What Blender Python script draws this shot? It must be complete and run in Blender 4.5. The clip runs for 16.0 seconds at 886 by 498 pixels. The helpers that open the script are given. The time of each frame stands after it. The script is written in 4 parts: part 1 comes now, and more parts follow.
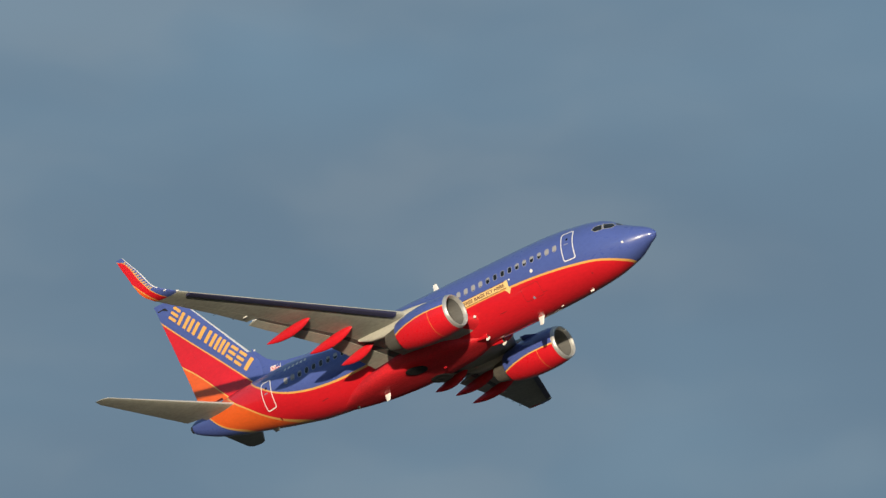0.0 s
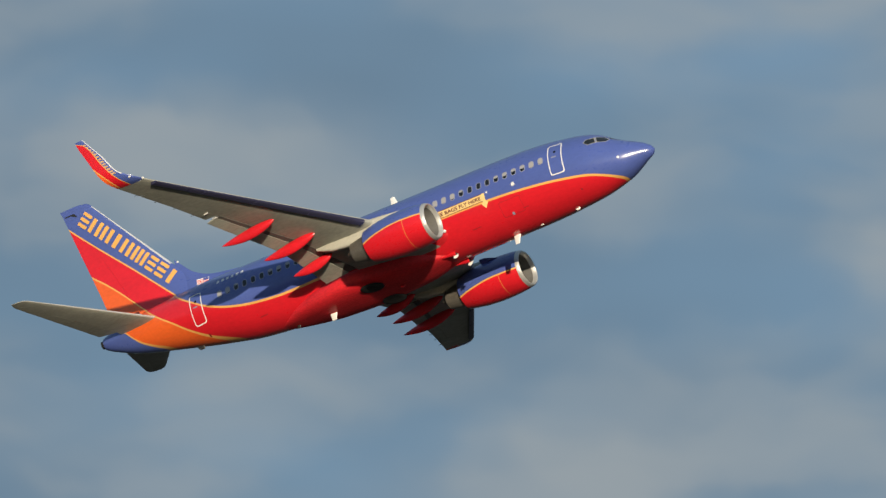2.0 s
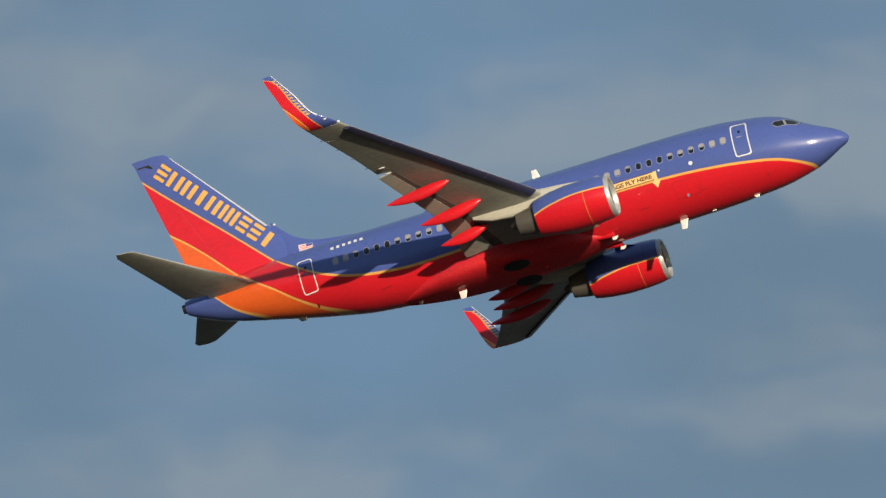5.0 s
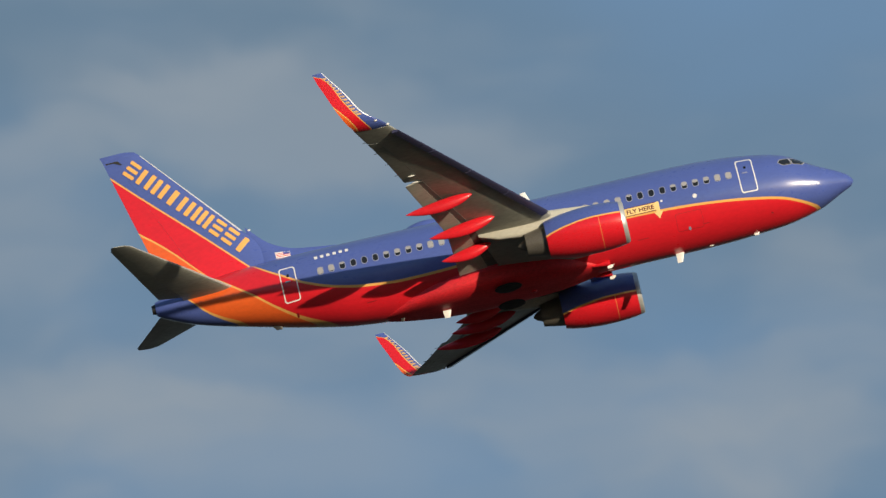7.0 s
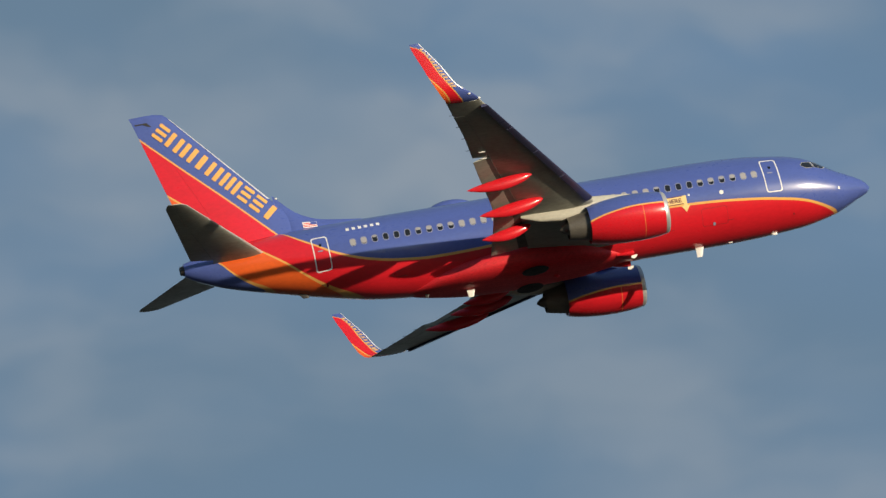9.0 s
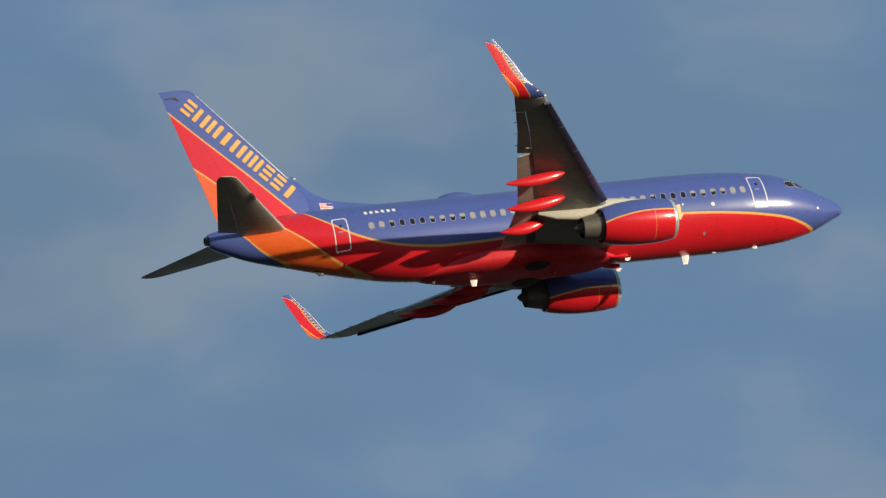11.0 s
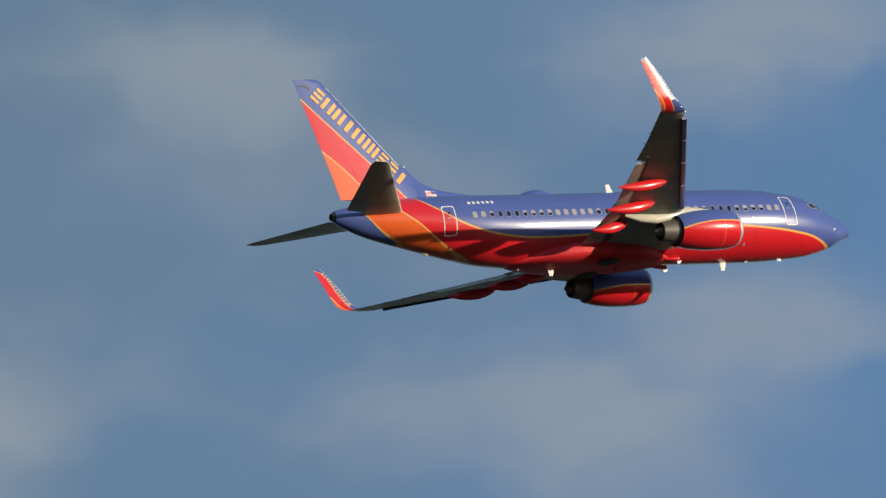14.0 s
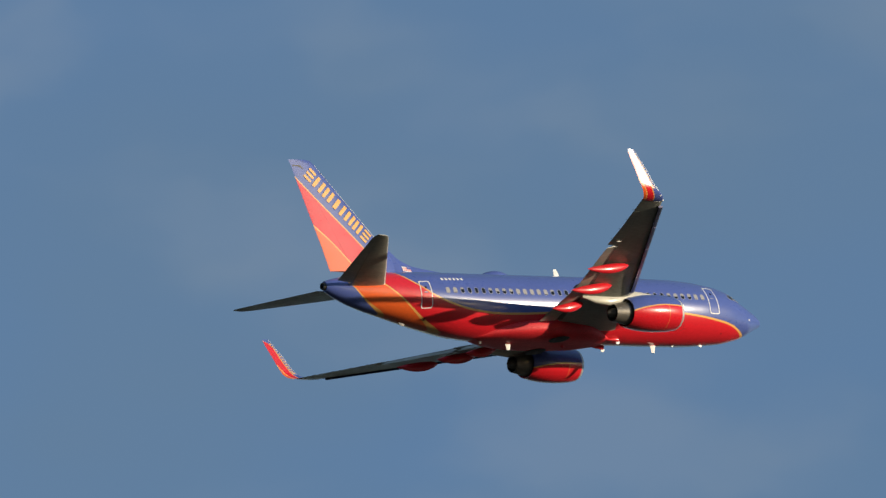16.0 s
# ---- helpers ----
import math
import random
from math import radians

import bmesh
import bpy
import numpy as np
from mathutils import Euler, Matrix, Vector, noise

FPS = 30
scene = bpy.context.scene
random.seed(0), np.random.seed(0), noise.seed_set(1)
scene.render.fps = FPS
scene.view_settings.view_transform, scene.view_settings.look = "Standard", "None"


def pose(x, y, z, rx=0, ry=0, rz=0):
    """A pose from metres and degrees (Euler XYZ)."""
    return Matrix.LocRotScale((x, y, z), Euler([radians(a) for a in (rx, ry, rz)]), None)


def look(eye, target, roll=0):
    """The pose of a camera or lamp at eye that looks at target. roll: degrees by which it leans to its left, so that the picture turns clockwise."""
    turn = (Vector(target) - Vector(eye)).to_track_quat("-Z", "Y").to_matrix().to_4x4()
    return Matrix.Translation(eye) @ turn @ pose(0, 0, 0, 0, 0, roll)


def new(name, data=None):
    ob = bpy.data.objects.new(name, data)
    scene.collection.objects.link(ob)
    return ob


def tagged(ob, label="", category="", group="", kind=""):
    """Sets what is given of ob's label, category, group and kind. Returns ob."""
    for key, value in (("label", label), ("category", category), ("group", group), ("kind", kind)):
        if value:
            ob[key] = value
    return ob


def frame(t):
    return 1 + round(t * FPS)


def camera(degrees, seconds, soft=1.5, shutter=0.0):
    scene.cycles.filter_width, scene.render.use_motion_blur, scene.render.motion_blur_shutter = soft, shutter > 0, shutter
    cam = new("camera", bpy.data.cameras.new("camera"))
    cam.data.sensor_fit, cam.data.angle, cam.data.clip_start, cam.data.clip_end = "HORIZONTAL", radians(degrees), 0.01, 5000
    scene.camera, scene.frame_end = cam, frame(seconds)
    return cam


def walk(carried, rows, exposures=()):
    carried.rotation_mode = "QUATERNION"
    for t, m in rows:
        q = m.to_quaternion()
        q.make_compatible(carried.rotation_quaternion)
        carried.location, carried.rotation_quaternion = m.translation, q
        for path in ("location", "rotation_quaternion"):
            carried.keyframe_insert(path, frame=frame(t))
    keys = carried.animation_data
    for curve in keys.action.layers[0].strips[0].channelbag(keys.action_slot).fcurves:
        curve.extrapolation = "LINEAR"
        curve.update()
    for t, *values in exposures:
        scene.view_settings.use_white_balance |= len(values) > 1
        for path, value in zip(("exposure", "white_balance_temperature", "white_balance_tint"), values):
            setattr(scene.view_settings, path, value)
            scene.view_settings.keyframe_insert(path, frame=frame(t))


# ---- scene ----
# A twin-jet airliner climbs past, followed by a camera with a long lens on the ground.
CAMERA = (
    (0, 97.2120, 0.1849, 36.9451),
    (0.3, 97.3983, 0.1028, 35.8592),
    (0.5, 97.7178, 0.0480, 35.0754),
    (0.6, 97.8990, -0.0024, 34.6590),
    (1, 98.5763, -0.2040, 32.8798),
    (1.3, 99.1044, -0.2477, 31.7406),
    (1.5, 99.3925, -0.2768, 30.9976),
    (1.6, 99.5668, -0.2173, 30.5758),
    (1.9, 100.0981, -0.0389, 29.3481),
    (2, 100.2686, 0.0206, 28.9291),
    (2.2, 100.5946, -0.0240, 28.0232),
    (2.5, 101.1086, -0.0910, 26.8413),
    (2.9, 101.7692, -0.0500, 25.0965),
    (3, 101.9496, -0.0398, 24.6566),
    (3.2, 102.3219, 0.1085, 23.8833),
    (3.5, 102.7562, 0.3310, 22.6560),
    (3.7, 103.1377, 0.4988, 21.7383),
    (4, 103.6796, 0.0847, 20.1849),
    (4.4, 104.4132, 0.0673, 18.1997),
    (4.8, 105.1478, 0.0499, 16.1719),
    (5.1, 105.6999, 0.0368, 14.6237),
    (5.5, 106.4109, 0.0194, 12.5416),
    (5.8, 106.9291, -0.0689, 10.9443),
    (6, 107.3133, 0.0591, 9.6070),
    (6.1, 107.4956, -0.0352, 9.0220),
    (6.4, 107.9870, -0.3182, 7.4021),
    (6.5, 108.1407, -0.4125, 6.8084),
    (6.7, 108.4479, -0.3318, 5.8457),
    (7, 108.8722, -0.2107, 4.5113),
    (7.3, 109.3135, -0.1487, 2.8428),
    (7.5, 109.6255, -0.1073, 1.7600),
    (7.6, 109.7757, -0.0295, 1.2477),
    (7.9, 110.1725, 0.2040, -0.0240),
    (8, 110.4539, 0.2818, -0.3995),
    (8.2, 110.7761, 0.2943, -1.3188),
    (8.5, 111.0141, 0.3131, -3.0356),
    (8.8, 111.4104, 0.2497, -4.7874),
    (9, 111.5142, 0.2074, -5.9049),
    (9.2, 111.6161, 0.2692, -7.1057),
    (9.5, 111.9481, 0.0447, -8.7290),
    (9.9, 112.3735, 0.0342, -10.7334),
    (10.2, 112.6840, 0.0263, -12.1931),
    (10.6, 113.0606, 0.0158, -14.1209),
    (11, 113.3996, 0.0052, -16.0174),
    (11.3, 113.6259, -0.1394, -17.4829),
    (11.5, 113.7517, -0.2060, -18.5293),
    (12, 114.1390, 0.0056, -20.8743),
    (12.3, 114.1101, -0.1038, -22.1530),
    (12.4, 114.2581, -0.1403, -22.5331),
    (12.5, 114.3039, -0.1768, -22.8209),
    (12.8, 114.4695, 0.0125, -24.0144),
    (13, 114.6913, 0.1387, -24.8321),
    (13.2, 114.6763, 0.2747, -25.3822),
    (13.5, 114.8251, 0.4786, -26.5366),
    (13.6, 114.8749, 0.4682, -26.9219),
    (14, 114.9271, 0.4267, -28.5252),
    (14.3, 114.9494, 0.0745, -30.1212),
    (14.4, 114.9403, 0.0940, -30.3740),
    (14.5, 114.9940, 0.1136, -30.5975),
    (14.7, 115.0339, -0.1252, -31.4951),
    (14.8, 115.0552, -0.0803, -31.6899),
    (15, 115.1420, 0.0096, -32.3340),
    (15.2, 115.2299, -0.0047, -32.9859),
    (15.5, 115.2971, -0.0262, -34.0351),
    (15.6, 115.4046, -0.0096, -34.3574),
    (16, 115.5399, 0.0568, -35.8067),
)
FLIGHT = (
    (0, -711.02, 944.38, 146.56, -4.809, -18.086, 1.254),
    (0.5, -664.92, 945.00, 159.33, -5.316, -17.492, 1.190),
    (1, -618.70, 945.33, 172.08, -5.526, -16.938, 1.154),
    (1.5, -572.42, 945.41, 184.82, -5.500, -16.421, 1.132),
    (2, -526.13, 945.24, 197.53, -5.292, -15.935, 1.113),
    (2.5, -479.90, 944.85, 210.20, -4.950, -15.480, 1.089),
    (3, -433.76, 944.26, 222.83, -4.512, -15.052, 1.056),
    (3.5, -387.76, 943.51, 235.43, -4.010, -14.651, 1.008),
    (4, -341.95, 942.61, 247.97, -3.473, -14.278, 0.943),
    (4.5, -296.34, 941.58, 260.48, -2.920, -13.931, 0.860),
    (5, -250.97, 940.45, 272.93, -2.367, -13.611, 0.761),
    (5.5, -205.87, 939.24, 285.35, -1.377, -13.320, 0.646),
    (6, -161.05, 937.98, 297.72, -0.509, -13.059, 0.520),
    (6.5, -116.53, 936.67, 310.05, -0.815, -12.829, 0.384),
    (7, -72.33, 935.35, 322.35, -0.350, -12.631, 0.244),
    (7.5, -28.44, 934.04, 334.62, 0.089, -12.467, 0.103),
    (8, 15.13, 932.75, 346.87, 0.501, -12.338, -0.034),
    (8.5, 58.38, 931.50, 359.10, 0.889, -12.246, -0.161),
    (9, 101.31, 930.32, 371.32, 1.258, -12.191, -0.274),
    (9.5, 143.93, 929.22, 383.55, 1.608, -12.172, -0.369),
    (10, 186.26, 928.22, 395.78, 1.944, -12.191, -0.442),
    (10.5, 228.30, 927.34, 408.04, 2.265, -12.246, -0.491),
    (11, 270.07, 926.61, 420.34, 2.573, -12.337, -0.511),
    (11.5, 311.60, 926.02, 432.68, 2.862, -12.460, -0.504),
    (12, 352.90, 925.62, 445.08, 3.129, -12.613, -0.469),
    (12.5, 394.02, 925.40, 457.56, 3.363, -12.792, -0.408),
    (13, 434.97, 925.39, 470.12, 3.551, -12.991, -0.324),
    (13.5, 475.77, 925.61, 482.79, 3.677, -13.204, -0.222),
    (14, 516.48, 926.06, 495.59, 3.716, -13.425, -0.110),
    (14.5, 557.13, 926.78, 508.52, 3.642, -13.643, 0.003),
    (15, 597.74, 927.77, 521.62, 3.418, -13.849, 0.105),
    (15.5, 638.39, 929.05, 534.89, 3.004, -14.032, 0.182),
    (16, 679.08, 930.65, 548.35, 2.350, -14.176, 0.216),
)
cam = camera(2.300, 16.0, soft=1.4)
walk(cam, [(t, pose(0, 0, 1.7, rx, ry, rz)) for t, rx, ry, rz in CAMERA])

# ---- sky and sun ----
SUN = Vector((0.569, -0.820, 0.152)).normalized()


# clouds: azimuth to the left of +y, height, half length (degrees), density
CLOUDS_NORTH = ((29.38, 10.51, 0.56, 0.6), (28.48, 10.39, 0.36, 0.5), (28.72, 9.62, 0.53, 0.5), (27.69, 10.92, 0.53, 0.5), (27.57, 10.23, 0.36, 0.7), (26.64, 11.58, 0.53, 0.5), (27.12, 10.63, 0.59, 0.5),
                (25.56, 12.24, 0.47, 0.5), (24.46, 12.24, 0.41, 0.6), (24.16, 11.64, 0.30, 0.6), (24.53, 11.23, 0.47, 0.5), (23.06, 12.41, 0.33, 0.65), (22.64, 12.19, 0.36, 0.65), (23.50, 13.11, 0.27, 0.5),
                (21.76, 12.39, 0.36, 0.35), (31.17, 9.08, 0.51, 0.45))
CLOUDS_AHEAD = ((7.16, 18.52, 0.27, 0.55), (7.80, 18.33, 0.36, 0.55), (6.38, 17.96, 0.56, 0.65), (7.69, 17.68, 0.53, 0.6), (6.38, 18.38, 0.30, 0.5), (5.04, 18.36, 0.71, 0.65), (3.73, 18.33, 0.47, 0.65),
                (5.43, 19.34, 0.36, 0.4), (-1.31, 20.80, 0.53, 0.5), (0.34, 20.87, 0.41, 0.4), (0.25, 20.07, 0.59, 0.35), (10.39, 17.84, 0.44, 0.5), (9.68, 17.62, 0.62, 0.5), (8.98, 17.24, 0.44, 0.5),
                (-5.50, 21.75, 0.80, 0.55))
CLOUDS_SUNSIDE = ((-27.12, 24.34, 0.59, 0.32), (-29.36, 25.39, 0.47, 0.44), (-28.11, 25.37, 0.41, 0.4), (-29.02, 24.50, 0.65, 0.48), (-29.64, 24.75, 0.39, 0.48), (-29.77, 25.46, 0.36, 0.32), (-31.73, 24.69, 0.59, 0.6),
                  (-31.23, 25.08, 0.27, 0.4), (-33.25, 24.61, 0.36, 0.36), (-32.93, 24.90, 0.36, 0.24))
THIN_CLOUDS = ((7.76, 17.75, 0.56, 0.6), (-26.87, 24.40, 0.70, 0.6), (-25.82, 24.53, 0.44, 0.35), (32.82, 9.00, 0.82, 0.25), (32.33, 8.28, 0.29, 0.3), (-3.94, 20.54, 0.62, 0.5), (-4.13, 21.34, 0.44, 0.4))
# azimuth, thin grey veil, share of bright puffs
HAZE = ((-60, 0.5, 0.5), (-36, 0.52, 0.45), (-34, 0.36, 0.5), (-32, 0.22, 0.5), (-29, 0.50, 0.6), (-27, 0.80, 0.6), (-23, 0.55, 0.8), (-18, 0.58, 0.75), (-6, 0.80, 0.85), (0, 0.78, 0.85),
        (5, 0.8, 0.9), (10, 0.85, 1.0), (17, 0.85, 0.9), (22, 0.88, 0.9), (27, 0.88, 1.0), (29, 0.92, 1.0), (31, 0.92, 0.85), (35, 0.97, 0.5), (60, 0.97, 0.35))
SKY_TINT, VEIL = (0.115, 0.145, 0.19), (0.138, 0.212, 0.29)
CLOUD_EAST, CLOUD_NORTH = (0.285, 0.335, 0.392), (0.305, 0.35, 0.38)


class Nodes:
    """Arithmetic shortcuts in a node tree."""

    def __init__(self, nt):
        self.nt = nt

    def calc(self, op, *args):
        n = self.nt.nodes.new("ShaderNodeMath")
        n.operation = op
        for i, v in enumerate(args):
            if isinstance(v, (int, float)):
                n.inputs[i].default_value = v
            else:
                self.nt.links.new(v, n.inputs[i])
        return n.outputs[0]

    def vec(self, op, *args):
        n = self.nt.nodes.new("ShaderNodeVectorMath")
        n.operation = op
        for i, v in enumerate(args):
            if isinstance(v, tuple):
                n.inputs[i].default_value = v
            else:
                self.nt.links.new(v, n.inputs[i])
        return n.outputs["Value" if op == "LENGTH" else "Vector"]

    def remap(self, value, a, b, c, d):
        n = self.nt.nodes.new("ShaderNodeMapRange")
        n.interpolation_type = "SMOOTHSTEP"
        for k, v in (("From Min", a), ("From Max", b), ("To Min", c), ("To Max", d)):
            n.inputs[k].default_value = v
        self.nt.links.new(value, n.inputs["Value"])
        return n.outputs["Result"]

    def noise_at(self, vector, scale, detail, rough, offset, stretch=(1, 1, 1), out="Fac"):
        m = self.nt.nodes.new("ShaderNodeMapping")
        m.inputs["Location"].default_value, m.inputs["Scale"].default_value = offset, stretch
        n = self.nt.nodes.new("ShaderNodeTexNoise")
        n.inputs["Scale"].default_value, n.inputs["Detail"].default_value, n.inputs["Roughness"].default_value = scale, detail, rough
        self.nt.links.new(vector, m.inputs["Vector"])
        self.nt.links.new(m.outputs["Vector"], n.inputs["Vector"])
        return n.outputs[out]

    def curve(self, value, pts, lo, hi, zlo, zhi):
        n = self.nt.nodes.new("ShaderNodeFloatCurve")
        c = n.mapping.curves[0]
        pts = sorted(((x - lo) / (hi - lo), (z - zlo) / (zhi - zlo)) for x, z in pts)
        while len(c.points) < len(pts):
            c.points.new(0.5, 0.5)
        for p, (u, v) in zip(c.points, pts):
            p.location, p.handle_type = (u, v), "AUTO_CLAMPED"
        n.mapping.use_clip = False
        n.mapping.update()
        self.nt.links.new(self.calc("DIVIDE", self.calc("SUBTRACT", value, lo), hi - lo), n.inputs["Value"])
        return self.calc("ADD", self.calc("MULTIPLY", n.outputs[0], zhi - zlo), zlo)

    def step(self, value, soft):
        n = self.nt.nodes.new("ShaderNodeMapRange")
        n.inputs["From Min"].default_value, n.inputs["From Max"].default_value = -soft, soft
        self.nt.links.new(value, n.inputs["Value"])
        return n.outputs["Result"]

    def mix(self, fac, a, b):
        n = self.nt.nodes.new("ShaderNodeMix")
        n.data_type = "RGBA"
        self.nt.links.new(fac, n.inputs["Factor"])
        for i, v in ((6, a), (7, b)):
            if isinstance(v, tuple):
                n.inputs[i].default_value = (*v, 1)
            else:
                self.nt.links.new(v, n.inputs[i])
        return n.outputs[2]

    def axes(self):
        co = self.nt.nodes.new("ShaderNodeTexCoord")
        s = self.nt.nodes.new("ShaderNodeSeparateXYZ")
        self.nt.links.new(co.outputs["Object"], s.inputs[0])
        return s.outputs

    def stripe(self, col, off, half, line):
        inside = self.calc("SUBTRACT", half, self.calc("ABSOLUTE", off))
        return self.mix(self.step(inside, 0.012), col, line)


def make_world():
    world = bpy.data.worlds.new("evening_sky")
    scene.world = world
    world.use_nodes = True
    nt = world.node_tree
    nt.nodes.clear()
    out = nt.nodes.new("ShaderNodeOutputWorld")
    back = nt.nodes.new("ShaderNodeBackground")
    sky = nt.nodes.new("ShaderNodeTexSky")
    sky.sky_type, sky.sun_disc = "NISHITA", False
    sky.sun_elevation = math.asin(SUN.z)
    sky.sun_rotation = math.atan2(SUN.x, SUN.y)
    sky.air_density, sky.dust_density, sky.ozone_density = 1.0, 0.4, 1.5
    k = Nodes(nt)
    way = nt.nodes.new("ShaderNodeTexCoord").outputs["Generated"]
    sep = nt.nodes.new("ShaderNodeSeparateXYZ")
    nt.links.new(way, sep.inputs[0])
    x, y, z = sep.outputs
    deg = 57.29578
    az = k.calc("MULTIPLY", k.calc("ARCTAN2", k.calc("MULTIPLY", x, -1.0), y), deg)
    el = k.calc("MULTIPLY", k.calc("ARCSINE", z), deg)
    both = nt.nodes.new("ShaderNodeCombineXYZ")
    nt.links.new(az, both.inputs[0])
    nt.links.new(el, both.inputs[1])
    spot = both.outputs[0]
    # uneven outlines: the field is bent at two sizes
    for scale, much, at in ((2.2, 0.22, (1.7, 3.1, 0.4)), (6.0, 0.06, (4.2, 0.8, 2.9))):
        bend = k.vec("SUBTRACT", k.noise_at(both.outputs[0], scale, 2.0, 0.5, at, out="Color"), (0.5, 0.5, 0.5))
        spot = k.vec("ADD", spot, k.vec("MULTIPLY", bend, (much * 1.5, much, 0.0)))
    veil = k.curve(az, [(a, v) for a, v, _ in HAZE], -60, 60, 0, 1)
    share = k.curve(az, [(a, p) for a, _, p in HAZE], -60, 60, 0, 1)
    soft = k.noise_at(both.outputs[0], 0.75, 3.0, 0.5, (9.1, 2.3, 0), (0.6, 1.3, 1))
    fine = k.noise_at(spot, 1.6, 3.0, 0.46, (2.6, 7.7, 0), (0.55, 1.35, 1))
    veil = k.calc("ADD", veil, k.calc("MULTIPLY", k.calc("SUBTRACT", soft, 0.5), 0.7))
    veil = k.remap(veil, -0.1, 1.1, 0.0, 1.0)
    puffs = k.calc("MULTIPLY", k.remap(fine, 0.36, 0.70, 0.0, 0.75), share)
    for a, e, r, amount in CLOUDS_NORTH + CLOUDS_AHEAD + CLOUDS_SUNSIDE + THIN_CLOUDS:
        flat = 0.34 if a > -20 else 0.46
        off = k.vec("MULTIPLY", k.vec("SUBTRACT", spot, (a, e, 0.0)), (1 / r, 1 / (r * flat), 0.0))
        puffs = k.calc("ADD", puffs, k.remap(k.vec("LENGTH", off), 0.25, 1.4, amount * 0.85, 0.0))
    puffs = k.remap(puffs, 0.0, 1.1, 0.0, 0.96)
    tint = nt.nodes.new("ShaderNodeMix")
    tint.data_type, tint.blend_type = "RGBA", "MULTIPLY"
    tint.inputs["Factor"].default_value = 1.0
    nt.links.new(sky.outputs["Color"], tint.inputs[6])
    tint.inputs[7].default_value = (*SKY_TINT, 1)
    nt.links.new(k.mix(puffs, k.mix(veil, tint.outputs[2], VEIL), k.mix(k.remap(az, -4, 28, 0.0, 1.0), CLOUD_EAST, CLOUD_NORTH)), back.inputs["Color"])
    nt.links.new(back.outputs[0], out.inputs[0])


make_world()
lamp = new("sun", bpy.data.lights.new("sun", "SUN"))
lamp.data.energy, lamp.data.angle, lamp.data.color = 4.7, radians(0.53), (1.0, 0.85, 0.64)
lamp.matrix_world = look(SUN * 100, (0, 0, 0))
scene.view_settings.exposure = 0.0


# ---- materials ----
def principled(name, color, rough=0.4, metal=0.0, coat=0.0):
    m = bpy.data.materials.new(name)
    m.use_nodes = True
    b = m.node_tree.nodes["Principled BSDF"]
    b.inputs["Base Color"].default_value = (*color, 1)
    b.inputs["Roughness"].default_value, b.inputs["Metallic"].default_value = rough, metal
    b.inputs["Specular IOR Level"].default_value = 0.3 if coat else 0.5
    b.inputs["Coat Weight"].default_value, b.inputs["Coat Roughness"].default_value = coat, 0.14
    return m, m.node_tree, b


def weathered(m, nt, b, color_out=None, amount=0.14, scale=1.2, streak=0.25, rough=0.4, wavy=0.0):
    """Grime at two scales, drawn out along the air flow, on the colour and the gloss."""
    co = nt.nodes.new("ShaderNodeTexCoord")
    facs = []
    for sc, det, sx in ((scale, 5.0, streak), (scale * 9, 3.0, 0.5)):
        mp = nt.nodes.new("ShaderNodeMapping")
        mp.inputs["Scale"].default_value = (sx, 1, 1)
        n = nt.nodes.new("ShaderNodeTexNoise")
        n.inputs["Scale"].default_value, n.inputs["Detail"].default_value = sc, det
        nt.links.new(co.outputs["Object"], mp.inputs["Vector"])
        nt.links.new(mp.outputs["Vector"], n.inputs["Vector"])
        facs.append(n.outputs["Fac"])
    add = nt.nodes.new("ShaderNodeMath")
    add.operation = "ADD"
    nt.links.new(facs[0], add.inputs[0])
    nt.links.new(facs[1], add.inputs[1])
    rng = nt.nodes.new("ShaderNodeMapRange")
    for k, v in (("From Min", 0.7), ("From Max", 1.3), ("To Min", 1.0 - amount), ("To Max", 1.0 + amount * 0.6)):
        rng.inputs[k].default_value = v
    nt.links.new(add.outputs[0], rng.inputs["Value"])
    mul = nt.nodes.new("ShaderNodeMix")
    mul.data_type, mul.blend_type = "RGBA", "MULTIPLY"
    mul.inputs["Factor"].default_value = 1.0
    if color_out is None:
        mul.inputs[6].default_value = b.inputs["Base Color"].default_value
    else:
        nt.links.new(color_out, mul.inputs[6])
    grey = nt.nodes.new("ShaderNodeCombineColor")
    for i in range(3):
        nt.links.new(rng.outputs["Result"], grey.inputs[i])
    nt.links.new(grey.outputs[0], mul.inputs[7])
    nt.links.new(mul.outputs[2], b.inputs["Base Color"])
    rr = nt.nodes.new("ShaderNodeMapRange")
    for k, v in (("From Min", 0.7), ("From Max", 1.3), ("To Min", rough * 1.25), ("To Max", rough * 0.8)):
        rr.inputs[k].default_value = v
    nt.links.new(add.outputs[0], rr.inputs["Value"])
    nt.links.new(rr.outputs["Result"], b.inputs["Roughness"])
    if wavy:
        # sheet metal is never quite flat
        ripple = nt.nodes.new("ShaderNodeTexNoise")
        ripple.inputs["Scale"].default_value, ripple.inputs["Detail"].default_value = 1.4, 1.5
        nt.links.new(co.outputs["Object"], ripple.inputs["Vector"])
        bump = nt.nodes.new("ShaderNodeBump")
        bump.inputs["Strength"].default_value, bump.inputs["Distance"].default_value = 1.0, wavy
        nt.links.new(ripple.outputs["Fac"], bump.inputs["Height"])
        nt.links.new(bump.outputs["Normal"], b.inputs["Normal"])
        nt.links.new(bump.outputs["Normal"], b.inputs["Coat Normal"])
    return m


